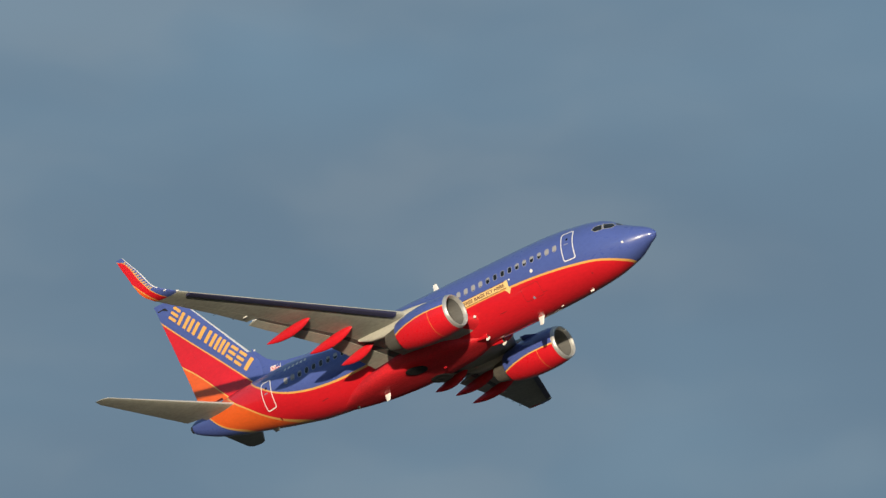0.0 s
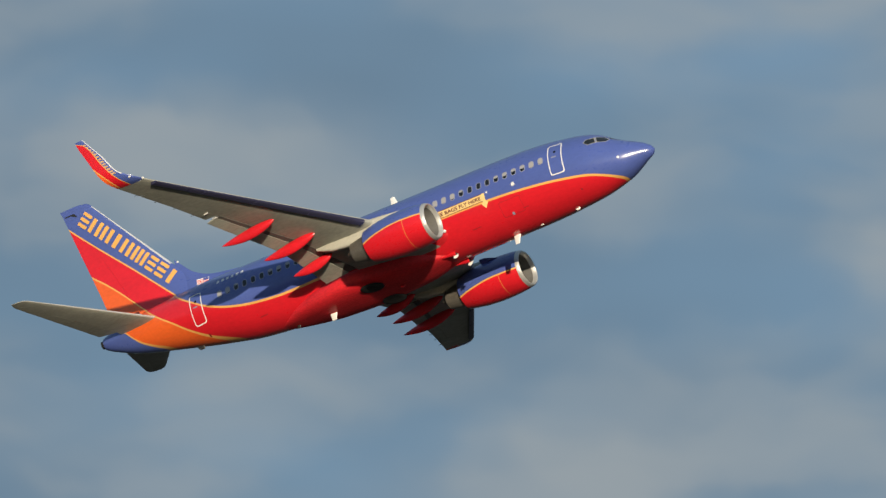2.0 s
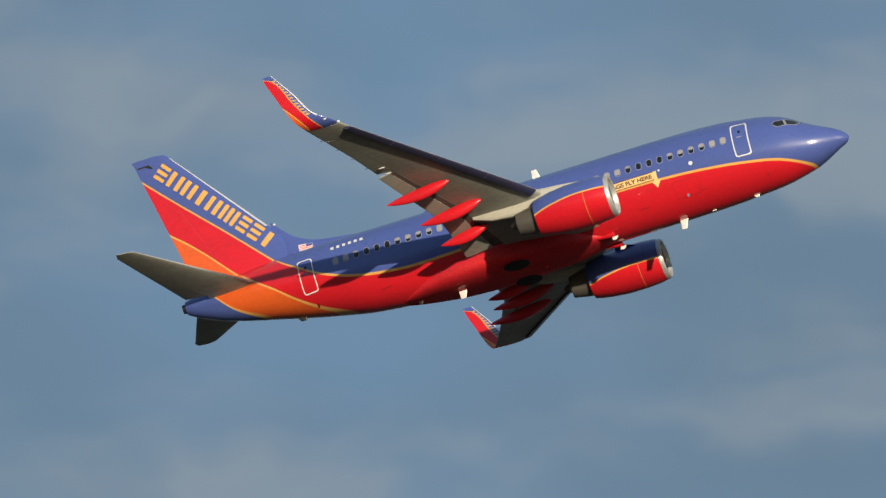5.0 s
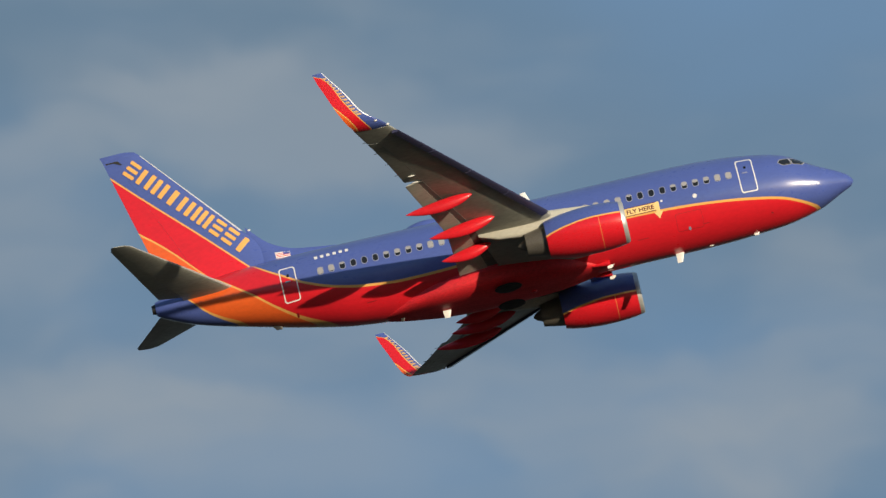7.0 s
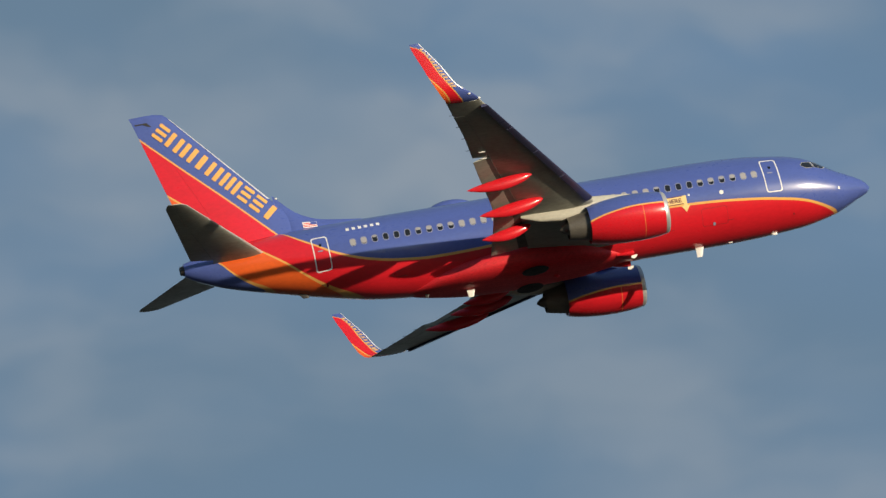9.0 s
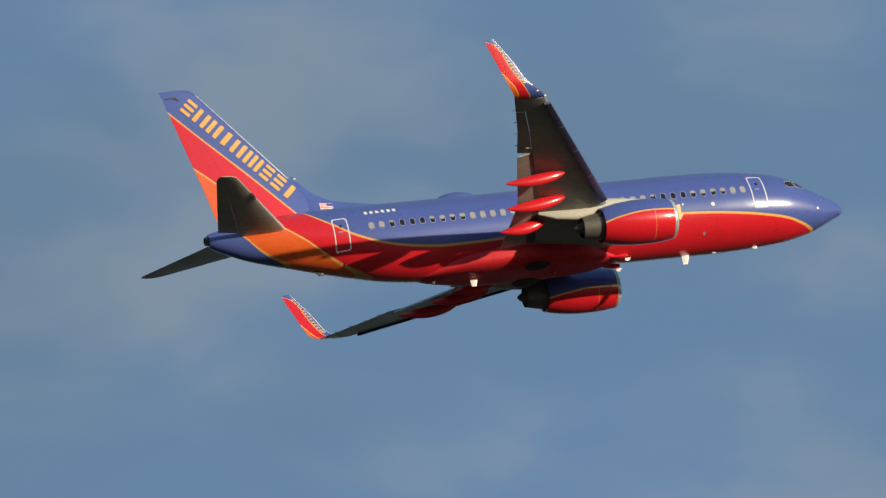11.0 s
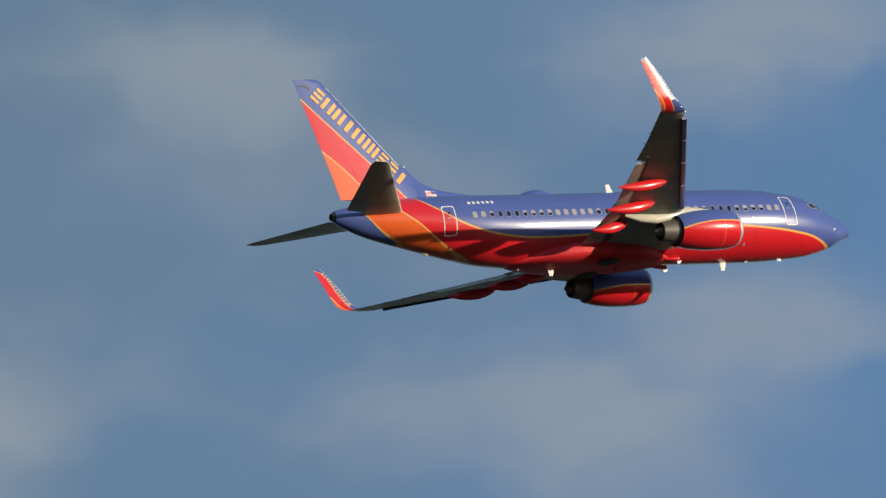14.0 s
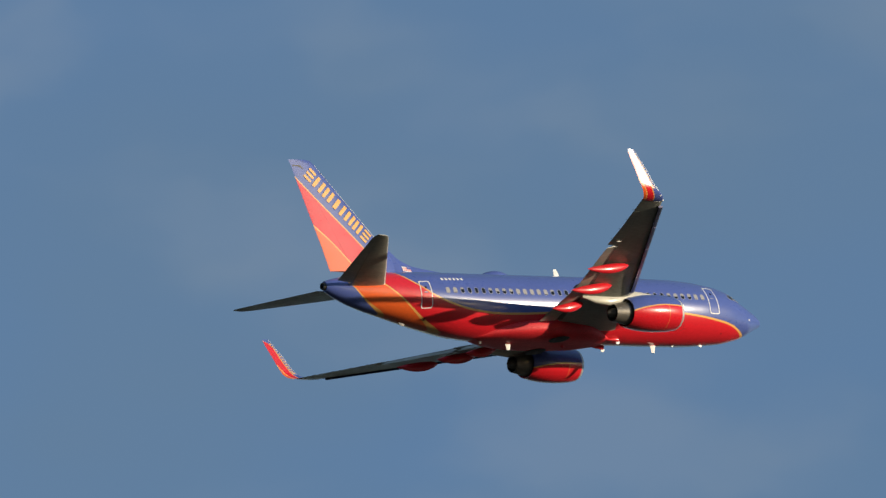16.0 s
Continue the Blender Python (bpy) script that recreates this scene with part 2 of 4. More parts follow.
def paint(name, color, rough=0.4, metal=0.0, coat=0.0, amount=0.14, scale=1.2):
    return weathered(*principled(name, color, rough, metal, coat), amount=amount, scale=scale, rough=rough)


BLUE, RED, ORANGE, GOLD = (0.075, 0.113, 0.36), (0.67, 0.014, 0.024), (0.80, 0.125, 0.022), (0.80, 0.42, 0.11)


LINE_1 = ((-16.9, 8.07), (-15.22, 6.2), (-13.07, 3.9), (-11.3, 1.95), (-10.61, 1.2), (-9.82, 0.6), (-8.92, 0.02), (-7.3, -0.58), (-5.8, -0.84),
          (-4.4, -0.93), (0, -0.78), (5, -0.5), (7.75, -0.56), (9.59, -0.69), (11.69, -0.92), (12.75, -1.08), (13.53, -1.29), (13.93, -1.42), (14.44, -1.6), (14.7, -2.2), (15, -3.0))
LINE_2 = ((-16.9, 5.8), (-15.78, 4.69), (-14.92, 3.88), (-12.24, 0.9), (-11.28, 0.09), (-10.39, -0.64), (-9.42, -1.22), (-8.4, -1.62), (-7, -2.1), (-5.5, -2.9), (15, -3.0))
LINE_3 = ((-16.9, 4.0), (-14.11, 0.72), (-13.5, 0.06), (-12.88, -0.34), (-12.2, -0.65), (-11.0, -1.3), (-9.5, -2.9), (15, -3.0))


def livery_material():
    m, nt, b = principled("livery_paint", BLUE, 0.32, 0.0, 1.0)
    k = Nodes(nt)
    ax = k.axes()
    offs = [k.calc("SUBTRACT", ax[2], k.curve(ax[0], pts, -17.0, 15.0, -3.0, 9.0)) for pts in (LINE_1, LINE_2, LINE_3)]
    col = k.mix(k.step(offs[2], 0.012), BLUE, ORANGE)
    col = k.stripe(col, offs[2], 0.05, GOLD)
    col = k.mix(k.step(offs[1], 0.012), col, RED)
    col = k.stripe(col, offs[1], 0.055, GOLD)
    col = k.mix(k.step(offs[0], 0.012), col, BLUE)
    col = k.stripe(col, offs[0], 0.055, GOLD)
    return weathered(m, nt, b, col, 0.10, 0.9, 0.2, 0.32, 0.0014)


def nacelle_material():
    m, nt, b = principled("nacelle_paint", RED, 0.3, 0.0, 0.6)
    k = Nodes(nt)
    ax = k.axes()
    line = k.curve(ax[0], ((1.5, -2.0), (2.2, -1.84), (3.0, -1.70), (4.45, -1.58), (5.7, -1.58)), 1.5, 6.0, -3.0, 0.0)
    inboard = k.calc("SUBTRACT", 5.85, k.calc("ABSOLUTE", ax[1]))
    off = k.calc("ADD", k.calc("SUBTRACT", ax[2], line), k.calc("MULTIPLY", inboard, 0.19))
    red = k.stripe(RED, k.calc("SUBTRACT", ax[0], 4.5), 0.013, (0.74, 0.25, 0.07))
    col = k.mix(k.step(off, 0.012), red, BLUE)
    col = k.stripe(col, off, 0.038, GOLD)
    return weathered(m, nt, b, col, 0.12, 1.5, 0.3, 0.3, 0.003)


def winglet_material():
    """Blue elbow and leading band, red middle, orange trailing foot."""
    m, nt, b = principled("winglet_paint", RED, 0.3, 0.0, 0.6)
    k = Nodes(nt)
    ax = k.axes()
    along = k.calc("SUBTRACT", ax[0], k.curve(ax[2], ((0.6, -4.1), (0.78, -4.25), (1.22, -4.76), (2.04, -5.31), (3.39, -6.05), (3.58, -6.4), (3.9, -6.9)), 0.5, 4.0, -7.0, -4.0))
    rear = k.calc("SUBTRACT", ax[0], k.curve(ax[2], ((0.6, -4.8), (0.88, -4.98), (1.75, -5.64), (2.2, -5.99), (3.6, -6.8), (3.9, -6.95)), 0.5, 4.0, -7.0, -4.0))
    col = k.mix(k.step(rear, 0.012), ORANGE, RED)
    col = k.stripe(col, rear, 0.03, GOLD)
    col = k.mix(k.step(along, 0.012), col, BLUE)
    col = k.stripe(col, along, 0.025, GOLD)
    return weathered(m, nt, b, col, 0.1, 1.5, 0.3, 0.3, 0.004)


MAT_LIVERY, MAT_NACELLE, MAT_WINGLET = livery_material(), nacelle_material(), winglet_material()
MAT_RED = paint("red_paint", RED, 0.32, 0, 0.5)
MAT_BELLY = paint("matt_red_paint", RED, 0.6, 0, 0, 0.25, 1.5)
MAT_BLUE = paint("blue_paint", BLUE, 0.32, 0, 0.5)
MAT_GOLD = paint("gold_paint", GOLD, 0.4, 0, 0.3, 0.06)
MAT_BANNER = paint("pale_yellow_paint", (0.84, 0.60, 0.25), 0.4, 0, 0.3, 0.06)
MAT_TAN = paint("tan_paint", (0.58, 0.36, 0.19), 0.4, 0, 0.3, 0.06)
MAT_WHITE = paint("white_paint", (0.78, 0.77, 0.74), 0.4, 0, 0.2, 0.08)
MAT_GREY = paint("grey_wing_paint", (0.35, 0.352, 0.305), 0.5, 0, 0.0, 0.2, 0.8)
MAT_LIGHT = paint("light_grey_paint", (0.47, 0.455, 0.385), 0.45, 0, 0.2, 0.12)
MAT_DUCT = paint("acoustic_lining", (0.16, 0.158, 0.15), 0.55, 0.1, 0, 0.15, 3)
# near-black grey that stands in for the shade inside the flap slots
MAT_SLOT = paint("slot_shade_paint", (0.11, 0.108, 0.10), 0.6, 0, 0, 0.2, 2)
MAT_EDGE = paint("bare_metal_edge", (0.74, 0.74, 0.74), 0.45, 0.35, 0, 0.06)
MAT_LIP = paint("brushed_aluminium", (0.55, 0.55, 0.53), 0.42, 0.5, 0, 0.08)
MAT_SLAT = paint("slat_metal", (0.05, 0.05, 0.10), 0.32, 0.35, 0.1, 0.1)
MAT_DARK = paint("dark_metal", (0.05, 0.048, 0.045), 0.5, 0.6, 0, 0.2, 3)
MAT_NOZZLE = paint("heat_stained_metal", (0.19, 0.175, 0.15), 0.42, 0.5, 0, 0.3, 4)
MAT_RUBBER = paint("tyre_rubber", (0.02, 0.02, 0.02), 0.8, 0, 0, 0.2, 6)
MAT_GLASS = paint("dark_glass", (0.015, 0.017, 0.02), 0.08, 0, 0.5, 0.0)
MAT_FRAME = paint("window_frame_metal", (0.27, 0.29, 0.39), 0.4, 0.1, 0, 0.05)
MAT_LETTER = paint("dark_red_lettering", (0.12, 0.02, 0.02), 0.5, 0, 0, 0.05)
MAT_GROUND = paint("dry_grass", (0.034, 0.033, 0.026), 0.95, 0, 0, 0.5, 0.02)


# ---- mesh helpers ----
def part(name, bm, material, parent=None, label="", smooth=True):
    bmesh.ops.recalc_face_normals(bm, faces=bm.faces)
    me = bpy.data.meshes.new(name)
    bm.to_mesh(me)
    bm.free()
    return part_from(name, me, material, parent, label, smooth)


def part_from(name, me, material, parent=None, label="", smooth=True):
    if not me.materials:
        me.materials.append(material)
    for p in me.polygons:
        p.use_smooth = smooth
    if smooth:
        me.set_sharp_from_angle(angle=radians(38))
    ob = new(name, me)
    ob.parent = parent
    if label:
        tagged(ob, label)
    return ob


def loft(loops, closed=True, caps=True):
    """Skins rows of points; each row closes on itself when closed."""
    bm = bmesh.new()
    rows = [[bm.verts.new(p) for p in loop] for loop in loops]
    n = len(rows[0])
    for a, b in zip(rows, rows[1:]):
        for i in range(n if closed else n - 1):
            j = (i + 1) % n
            bm.faces.new((a[i], a[j], b[j], b[i]))
    if caps and closed:
        for r in (rows[0], rows[-1]):
            try:
                bm.faces.new(r)
            except ValueError:
                pass
    bmesh.ops.remove_doubles(bm, verts=bm.verts, dist=1e-5)
    return bm


def smooth_table(rows, x):
    """A smooth curve through rows of (x, values...), x falling."""
    for i in range(len(rows) - 1):
        if rows[i][0] >= x >= rows[i + 1][0]:
            break
    a, b = rows[i], rows[i + 1]
    before, after = rows[max(i - 1, 0)], rows[min(i + 2, len(rows) - 1)]
    h = b[0] - a[0]
    s = (x - a[0]) / h
    out = []
    for k in range(1, len(a)):
        d = (b[k] - a[k]) / h

        def slope(p, q, r):
            if p[0] == q[0] or q[0] == r[0]:
                return d
            u, v = (q[k] - p[k]) / (q[0] - p[0]), (r[k] - q[k]) / (r[0] - q[0])
            return 0.0 if u * v <= 0 else 2 * u * v / (u + v)

        m0, m1 = slope(before, a, b), slope(a, b, after)
        out.append((2 * s**3 - 3 * s * s + 1) * a[k] + (s**3 - 2 * s * s + s) * h * m0 + (3 * s * s - 2 * s**3) * b[k] + (s**3 - s * s) * h * m1)
    return out


# station, top, bottom, half width
FUSE = ((16.1, -0.56, -0.56, 0.0), (15.95, -0.33, -0.78, 0.22), (15.5, 0.0, -0.99, 0.5), (15.1, 0.2, -1.19, 0.74), (14.5, 0.5, -1.46, 1.04),
        (14.1, 0.74, -1.58, 1.18), (13.6, 1.08, -1.7, 1.34), (13.0, 1.35, -1.82, 1.5), (12.3, 1.53, -1.9, 1.63), (11.6, 1.64, -1.95, 1.73), (10.5, 1.79, -2.02, 1.83), (9, 1.88, -2.06, 1.88),
        (7, 1.91, -2.07, 1.88), (-5, 1.91, -2.05, 1.88), (-7, 1.92, -1.88, 1.83), (-9, 1.93, -1.48, 1.67), (-11.5, 1.86, -0.86, 1.28), (-14, 1.62, -0.17, 0.76), (-15.4, 1.38, 0.45, 0.4), (-15.75, 1.28, 0.66, 0.26))


def fuse_y(x, z):
    """Half width of the fuselage at a station and height."""
    top, bot, hw = smooth_table(FUSE, x)
    c, h = (top + bot) / 2, (top - bot) / 2
    return hw * math.sqrt(max(0.0, 1 - ((z - c) / h) ** 2))


def airfoil(a, b, thick, camber=0.0, n=14):
    """Closed contour of a wing section between chord fractions a and b: (fraction, height)."""

    def half(u):
        return 5 * thick * (0.2969 * math.sqrt(max(u, 0)) - 0.126 * u - 0.3516 * u * u + 0.2843 * u**3 - 0.1030 * u**4)

    us = [a + (b - a) * 0.5 * (1 - math.cos(math.pi * i / n)) for i in range(n + 1)]
    bow = lambda u: camber * 4 * u * (1 - u)  # noqa: E731
    return [(u, bow(u) + half(u)) for u in us] + [(u, bow(u) - half(u)) for u in reversed(us)][(1 if b >= 0.999 else 0):(-1 if a <= 0.001 else None)]


def wing_loops(stations, a, b, camber=0.0, n=14, droop=0.0, slide=0.0, drop=0.0):
    """Stations: (y, x of leading edge, chord, z, thickness). The piece a..b may be turned down by droop degrees about its own nose."""
    loops = []
    c, s = math.cos(radians(droop)), math.sin(radians(droop))
    for y, xle, chord, z, thick in stations:
        loop = []
        for u, w in airfoil(a, b, thick, camber, n):
            du = u - a
            uu, ww = a + du * c + w * s, w * c - du * s
            loop.append((xle - (uu + slide) * chord, y, z + (ww - drop) * chord))
        loops.append(loop)
    return loops


def tube(points, radius, n=10):
    """A round bar through points."""
    loops = []
    pts = [Vector(p) for p in points]
    for i, p in enumerate(pts):
        d = (pts[min(i + 1, len(pts) - 1)] - pts[max(i - 1, 0)]).normalized()
        u = d.cross(Vector((0.3, 0.2, 0.93))).normalized()
        v = d.cross(u)
        loops.append([p + radius * (u * math.cos(t) + v * math.sin(t)) for t in [2 * math.pi * k / n for k in range(n)]])
    return loft(loops)


def lathe(profile, y, z, n=40, flat=0.0):
    """Turns (x, radius) rows about a lengthwise axis; flat squares the underside a little."""
    loops = []
    for x, r in profile:
        loop = []
        for k in range(n):
            t = 2 * math.pi * k / n
            dz = math.sin(t)
            loop.append((x, y + r * math.cos(t) * (1 + 0.03 * flat), z + r * dz * (1 - flat * 0.10 if dz < 0 else 1)))
        loops.append(loop)
    return loft(loops, caps=False)


def rounded(x0, z0, x1, z1, r, n=5, lean=0.0):
    """Outline of a rounded rectangle; lean shifts its top along x."""
    pts = []
    for cx, cz, t0 in ((x1 - r, z1 - r, 0), (x0 + r, z1 - r, 90), (x0 + r, z0 + r, 180), (x1 - r, z0 + r, 270)):
        for k in range(n + 1):
            t = radians(t0 + 90 * k / n)
            pts.append((cx + r * math.cos(t), cz + r * math.sin(t)))
    return [(x + lean * (z - z0) / (z1 - z0), z) for x, z in pts]


def densify(pts, step):
    out = []
    for a, b in zip(pts, pts[1:] + pts[:1]):
        k = max(1, int(math.hypot(b[0] - a[0], b[1] - a[1]) / step))
        out += [(a[0] + (b[0] - a[0]) * i / k, a[1] + (b[1] - a[1]) * i / k) for i in range(k)]
    return out


def on_fuselage(side, lift):
    return lambda x, z: (x, side * (fuse_y(x, z) + lift), z)


def ring_on(outer, inner, place_low, place_high):
    """A raised band between two outlines, laid on a curved skin."""
    bm = bmesh.new()
    lo_o, hi_o, hi_i, lo_i = ([bm.verts.new(f(*p)) for p in pts] for f, pts in ((place_low, outer), (place_high, outer), (place_high, inner), (place_low, inner)))
    n = len(outer)
    for i in range(n):
        j = (i + 1) % n
        for a, b in ((lo_o, hi_o), (hi_o, hi_i), (hi_i, lo_i)):
            bm.faces.new((a[i], a[j], b[j], b[i]))
    return bm


def plate_on(outline, place_low, place_high, rings=3):
    """A raised plate laid on a curved skin, filled in rings towards its middle."""
    cx, cz = (sum(p[k] for p in outline) / len(outline) for k in (0, 1))
    bm = bmesh.new()
    rows = [[bm.verts.new(place_low(*p)) for p in outline]]
    for r in range(rings):
        f = 1 - r / rings
        rows.append([bm.verts.new(place_high(cx + (x - cx) * f, cz + (z - cz) * f)) for x, z in outline])
    mid = bm.verts.new(place_high(cx, cz))
    n = len(outline)
    for a, b in zip(rows, rows[1:]):
        for i in range(n):
            bm.faces.new((a[i], a[(i + 1) % n], b[(i + 1) % n], b[i]))
    for i in range(n):
        bm.faces.new((rows[-1][i], rows[-1][(i + 1) % n], mid))
    return bm


# ---- the ground, out of sight below ----
def build_ground():
    bm = bmesh.new()
    n = 48
    rows = []
    for r in (0.5, 30, 200, 1000, 5000, 20000):
        rows.append([bm.verts.new((r * math.cos(2 * math.pi * k / n), r * math.sin(2 * math.pi * k / n), 0)) for k in range(n)])
    for a, b in zip(rows, rows[1:]):
        for i in range(n):
            bm.faces.new((a[i], a[(i + 1) % n], b[(i + 1) % n], b[i]))
    bm.faces.new(rows[0])
    tagged(part("ground", bm, MAT_GROUND), "flat dry grass field reaching the horizon", "ground", kind="structure")


build_ground()

# ---- the airliner ----
# Its own space: x towards the nose, y to its port side, z up.
plane = new("airliner")
plane.empty_display_size = 2
tagged(plane, "blue, red and orange twin-jet airliner climbing with its gear up", "airplane")


def build_fuselage():
    n = 72
    xs = [16.095, 16.07, 16.02, 15.95, 15.85] + [15.75 - 0.15 * k for k in range(40)] + [9.6 - 0.4 * k for k in range(37)] + [-5.2 - 0.25 * k for k in range(42)] + [-15.6, -15.7, -15.75]
    loops = []
    for x in sorted(set(round(v, 3) for v in xs), reverse=True):
        top, bot, hw = smooth_table(FUSE, x)
        c, h = (top + bot) / 2, (top - bot) / 2
        loops.append([(x, hw * math.cos(2 * math.pi * k / n), c + h * math.sin(2 * math.pi * k / n)) for k in range(n)])
    body = part("fuselage", loft(loops), MAT_LIVERY, plane, "glossy blue and red fuselage with gold cheat line")
    # exhaust of the tail's auxiliary engine
    part("tail_exhaust", lathe(((-15.70, 0.24), (-15.92, 0.2), (-15.92, 0.15), (-15.7, 0.13)), 0, 0.97, 24), MAT_DARK, plane, "dark metal tail exhaust")
    return body


fuselage = build_fuselage()


def build_belly():
    """Wing-to-body fairing with the open wheel wells."""
    rows = ((5.0, 0.2, -1.90, -1.75), (4.4, 0.5, -2.02, -1.7), (3.4, 1.0, -2.12, -1.5), (2.0, 1.62, -2.21, -1.0), (-1.0, 1.86, -2.24, -1.0), (-3.0, 1.62, -2.2, -1.15), (-4.3, 1.2, -2.12, -1.4), (-5.4, 0.6, -2.05, -1.72), (-5.8, 0.3, -2.0, -1.85))
    loops = []
    for i in range(41):
        x = 5.0 - 10.8 * i / 40
        hw, bot, top = smooth_table(rows, x)
        c, h = (top + bot) / 2, (top - bot) / 2
        loop = []
        for k in range(40):
            t = 2 * math.pi * k / 40
            cy, cz = math.cos(t), math.sin(t)
            loop.append((x, hw * math.copysign(abs(cy) ** 0.62, cy), c + h * math.copysign(abs(cz) ** 0.75, cz)))
        loops.append(loop)
    part("belly_fairing", loft(loops), MAT_BELLY, plane, "red wing-to-body fairing under the fuselage")
    for side in (-1, 1):
        wheel = part("main_wheel", disc_loft(((-2.15, 0.30), (-2.235, 0.62), (-2.255, 0.57), (-2.25, 0.34), (-2.24, 0.30)), -0.1, side * 1.15), MAT_RUBBER, plane, "black main wheel lying flush in the belly")
        part("hub", disc_loft(((-2.235, 0.31), (-2.25, 0.22), (-2.255, 0.02)), -0.1, side * 1.15), MAT_RUBBER, wheel)


def disc_loft(profile, x, y, n=32):
    return loft([[(x + r * math.cos(2 * math.pi * k / n), y + r * math.sin(2 * math.pi * k / n), z) for k in range(n)] for z, r in profile])


build_belly()

# y, leading edge x, chord, z, thickness
def wing_z(y):
    return -1.12 + 0.145 * (y - 1.88)


WING = ((1.2, 4.95, 7.1, -1.25, 0.13), (1.9, 4.55, 6.6, -1.13, 0.13), (3.2, 3.62, 5.72, wing_z(3.2), 0.125), (5.0, 2.58, 4.75, wing_z(5.0), 0.12), (6.2, 1.93, 4.2, wing_z(6.2), 0.115),
        (9.5, 0.15, 3.35, wing_z(9.5), 0.105), (13.2, -1.85, 2.3, wing_z(13.2), 0.10), (16.6, -3.69, 1.52, wing_z(16.6), 0.10))


def wing_at(y):
    for a, b in zip(WING, WING[1:]):
        if a[0] <= y <= b[0]:
            s = (y - a[0]) / (b[0] - a[0])
            return tuple(p + (q - p) * s for p, q in zip(a, b))
    return WING[-1]


def span(y0, y1, n):
    return [wing_at(y0 + (y1 - y0) * k / n) for k in range(n + 1)]


def flip(stations, side):
    return [(side * st[0], *st[1:]) for st in stations]


def canoe(side, y, x0, x1, z0, z1, r, material, parent):
    """A flap track fairing from its nose (x0) to its tail (x1)."""
    loops = []
    for i in range(25):
        s = i / 24
        fat = (math.sin(math.pi * min(1, s * 1.0) ** 0.8)) ** 0.75 if 0 < s < 1 else 0.02
        x, z = x0 + (x1 - x0) * s, z0 + (z1 - z0) * s - 0.10 * math.sin(math.pi * s)
        loops.append([(x, side * y + r * 0.62 * fat * math.cos(t), z + r * fat * math.sin(t)) for t in [2 * math.pi * k / 16 for k in range(16)]])
    return part("flap_fairing", loft(loops), material, parent, "red canoe-shaped flap track fairing")


def build_wing(side):
    wing = part("wing", loft(wing_loops(flip(list(WING), side), 0.12, 0.74, 0.012)), MAT_GREY, plane, "grey swept wing with flaps set for take-off")
    part("inboard_leading_edge", loft(wing_loops(flip(span(2.6, 5.0, 4), side), 0.0, 0.12, 0.012)), MAT_LIGHT, wing, "pale grey inboard leading edge")
    part("wing_root_fairing", loft(wing_loops(flip(span(1.2, 2.6, 3), side), 0.0, 0.12, 0.012)), MAT_BELLY, wing, "red wing root fairing")
    for y0, y1 in ((5.6, 8.3), (8.36, 11.0), (11.06, 13.6), (13.66, 16.1)):
        loops = []
        for st in flip(span(y0, y1, 3), side):
            loops += wing_loops([st], 0.0, 0.32 / st[2], 0.012, slide=-0.13 / st[2], drop=0.11 / st[2])
        part("slat", loft(loops), MAT_SLAT, wing, "dark bare-metal leading edge slat")
    part("leading_edge", loft(wing_loops(flip(span(4.95, 16.6, 10), side), 0.012, 0.121, 0.012)), MAT_GREY, wing)
    for y0, y1, name, droop in ((2.0, 5.55, "inboard_flap", 9), (6.0, 10.9, "outboard_flap", 9), (11.0, 15.2, "aileron", 1)):
        if droop > 2:
            # no open slot is modelled: its shade is put into the fore flap's colour
            part("fore_" + name, loft(wing_loops(flip(span(y0, y1, 4), side), 0.735, 0.815, 0.012, 8, droop=6, slide=0.004, drop=0.004)), MAT_SLOT, wing, "fore flap coloured dark as the slot's shade")
            part(name, loft(wing_loops(flip(span(y0, y1, 4), side), 0.80, 1.0, 0.012, 8, droop=11, slide=0.012, drop=0.016)), MAT_GREY, wing, "grey trailing edge flap, a little lowered")
        else:
            part(name, loft(wing_loops(flip(span(y0, y1, 4), side), 0.746, 1.0, 0.012, 8)), MAT_GREY, wing)
    part("wing_tip", loft(wing_loops(flip(span(15.25, 16.6, 3), side), 0.741, 1.0, 0.012, 8)), MAT_GREY, wing)
    part("thrust_gate", loft(wing_loops(flip(span(5.56, 5.98, 1), side), 0.741, 0.97, 0.012, 8)), MAT_GREY, wing)
    for y, x0, x1, z0, z1, r in ((9.2, -0.75, -3.85, -0.38, -0.67, 0.29), (6.52, 0.0, -3.05, -0.70, -1.05, 0.31), (4.2, -0.4, -2.75, -1.06, -1.40, 0.29)):
        canoe(side, y, x0, x1, z0, z1, r, MAT_RED, wing)
    for y, u in ((11.6, 0.80), (10.95, 0.83)):
        st = wing_at(y)
        x = st[1] - u * st[2]
        part("hinge_fairing", loft([[(x + dx, side * y + r * math.cos(t), st[3] - 0.07 + r * math.sin(t)) for t in [2 * math.pi * k / 8 for k in range(8)]] for dx, r in ((0.14, 0.008), (0.07, 0.03), (-0.08, 0.03), (-0.18, 0.008))]), MAT_WHITE, wing)
    build_winglet(side, wing)
    build_engine(side)


CANT = 7.2  # the blade's lean from the upright, degrees


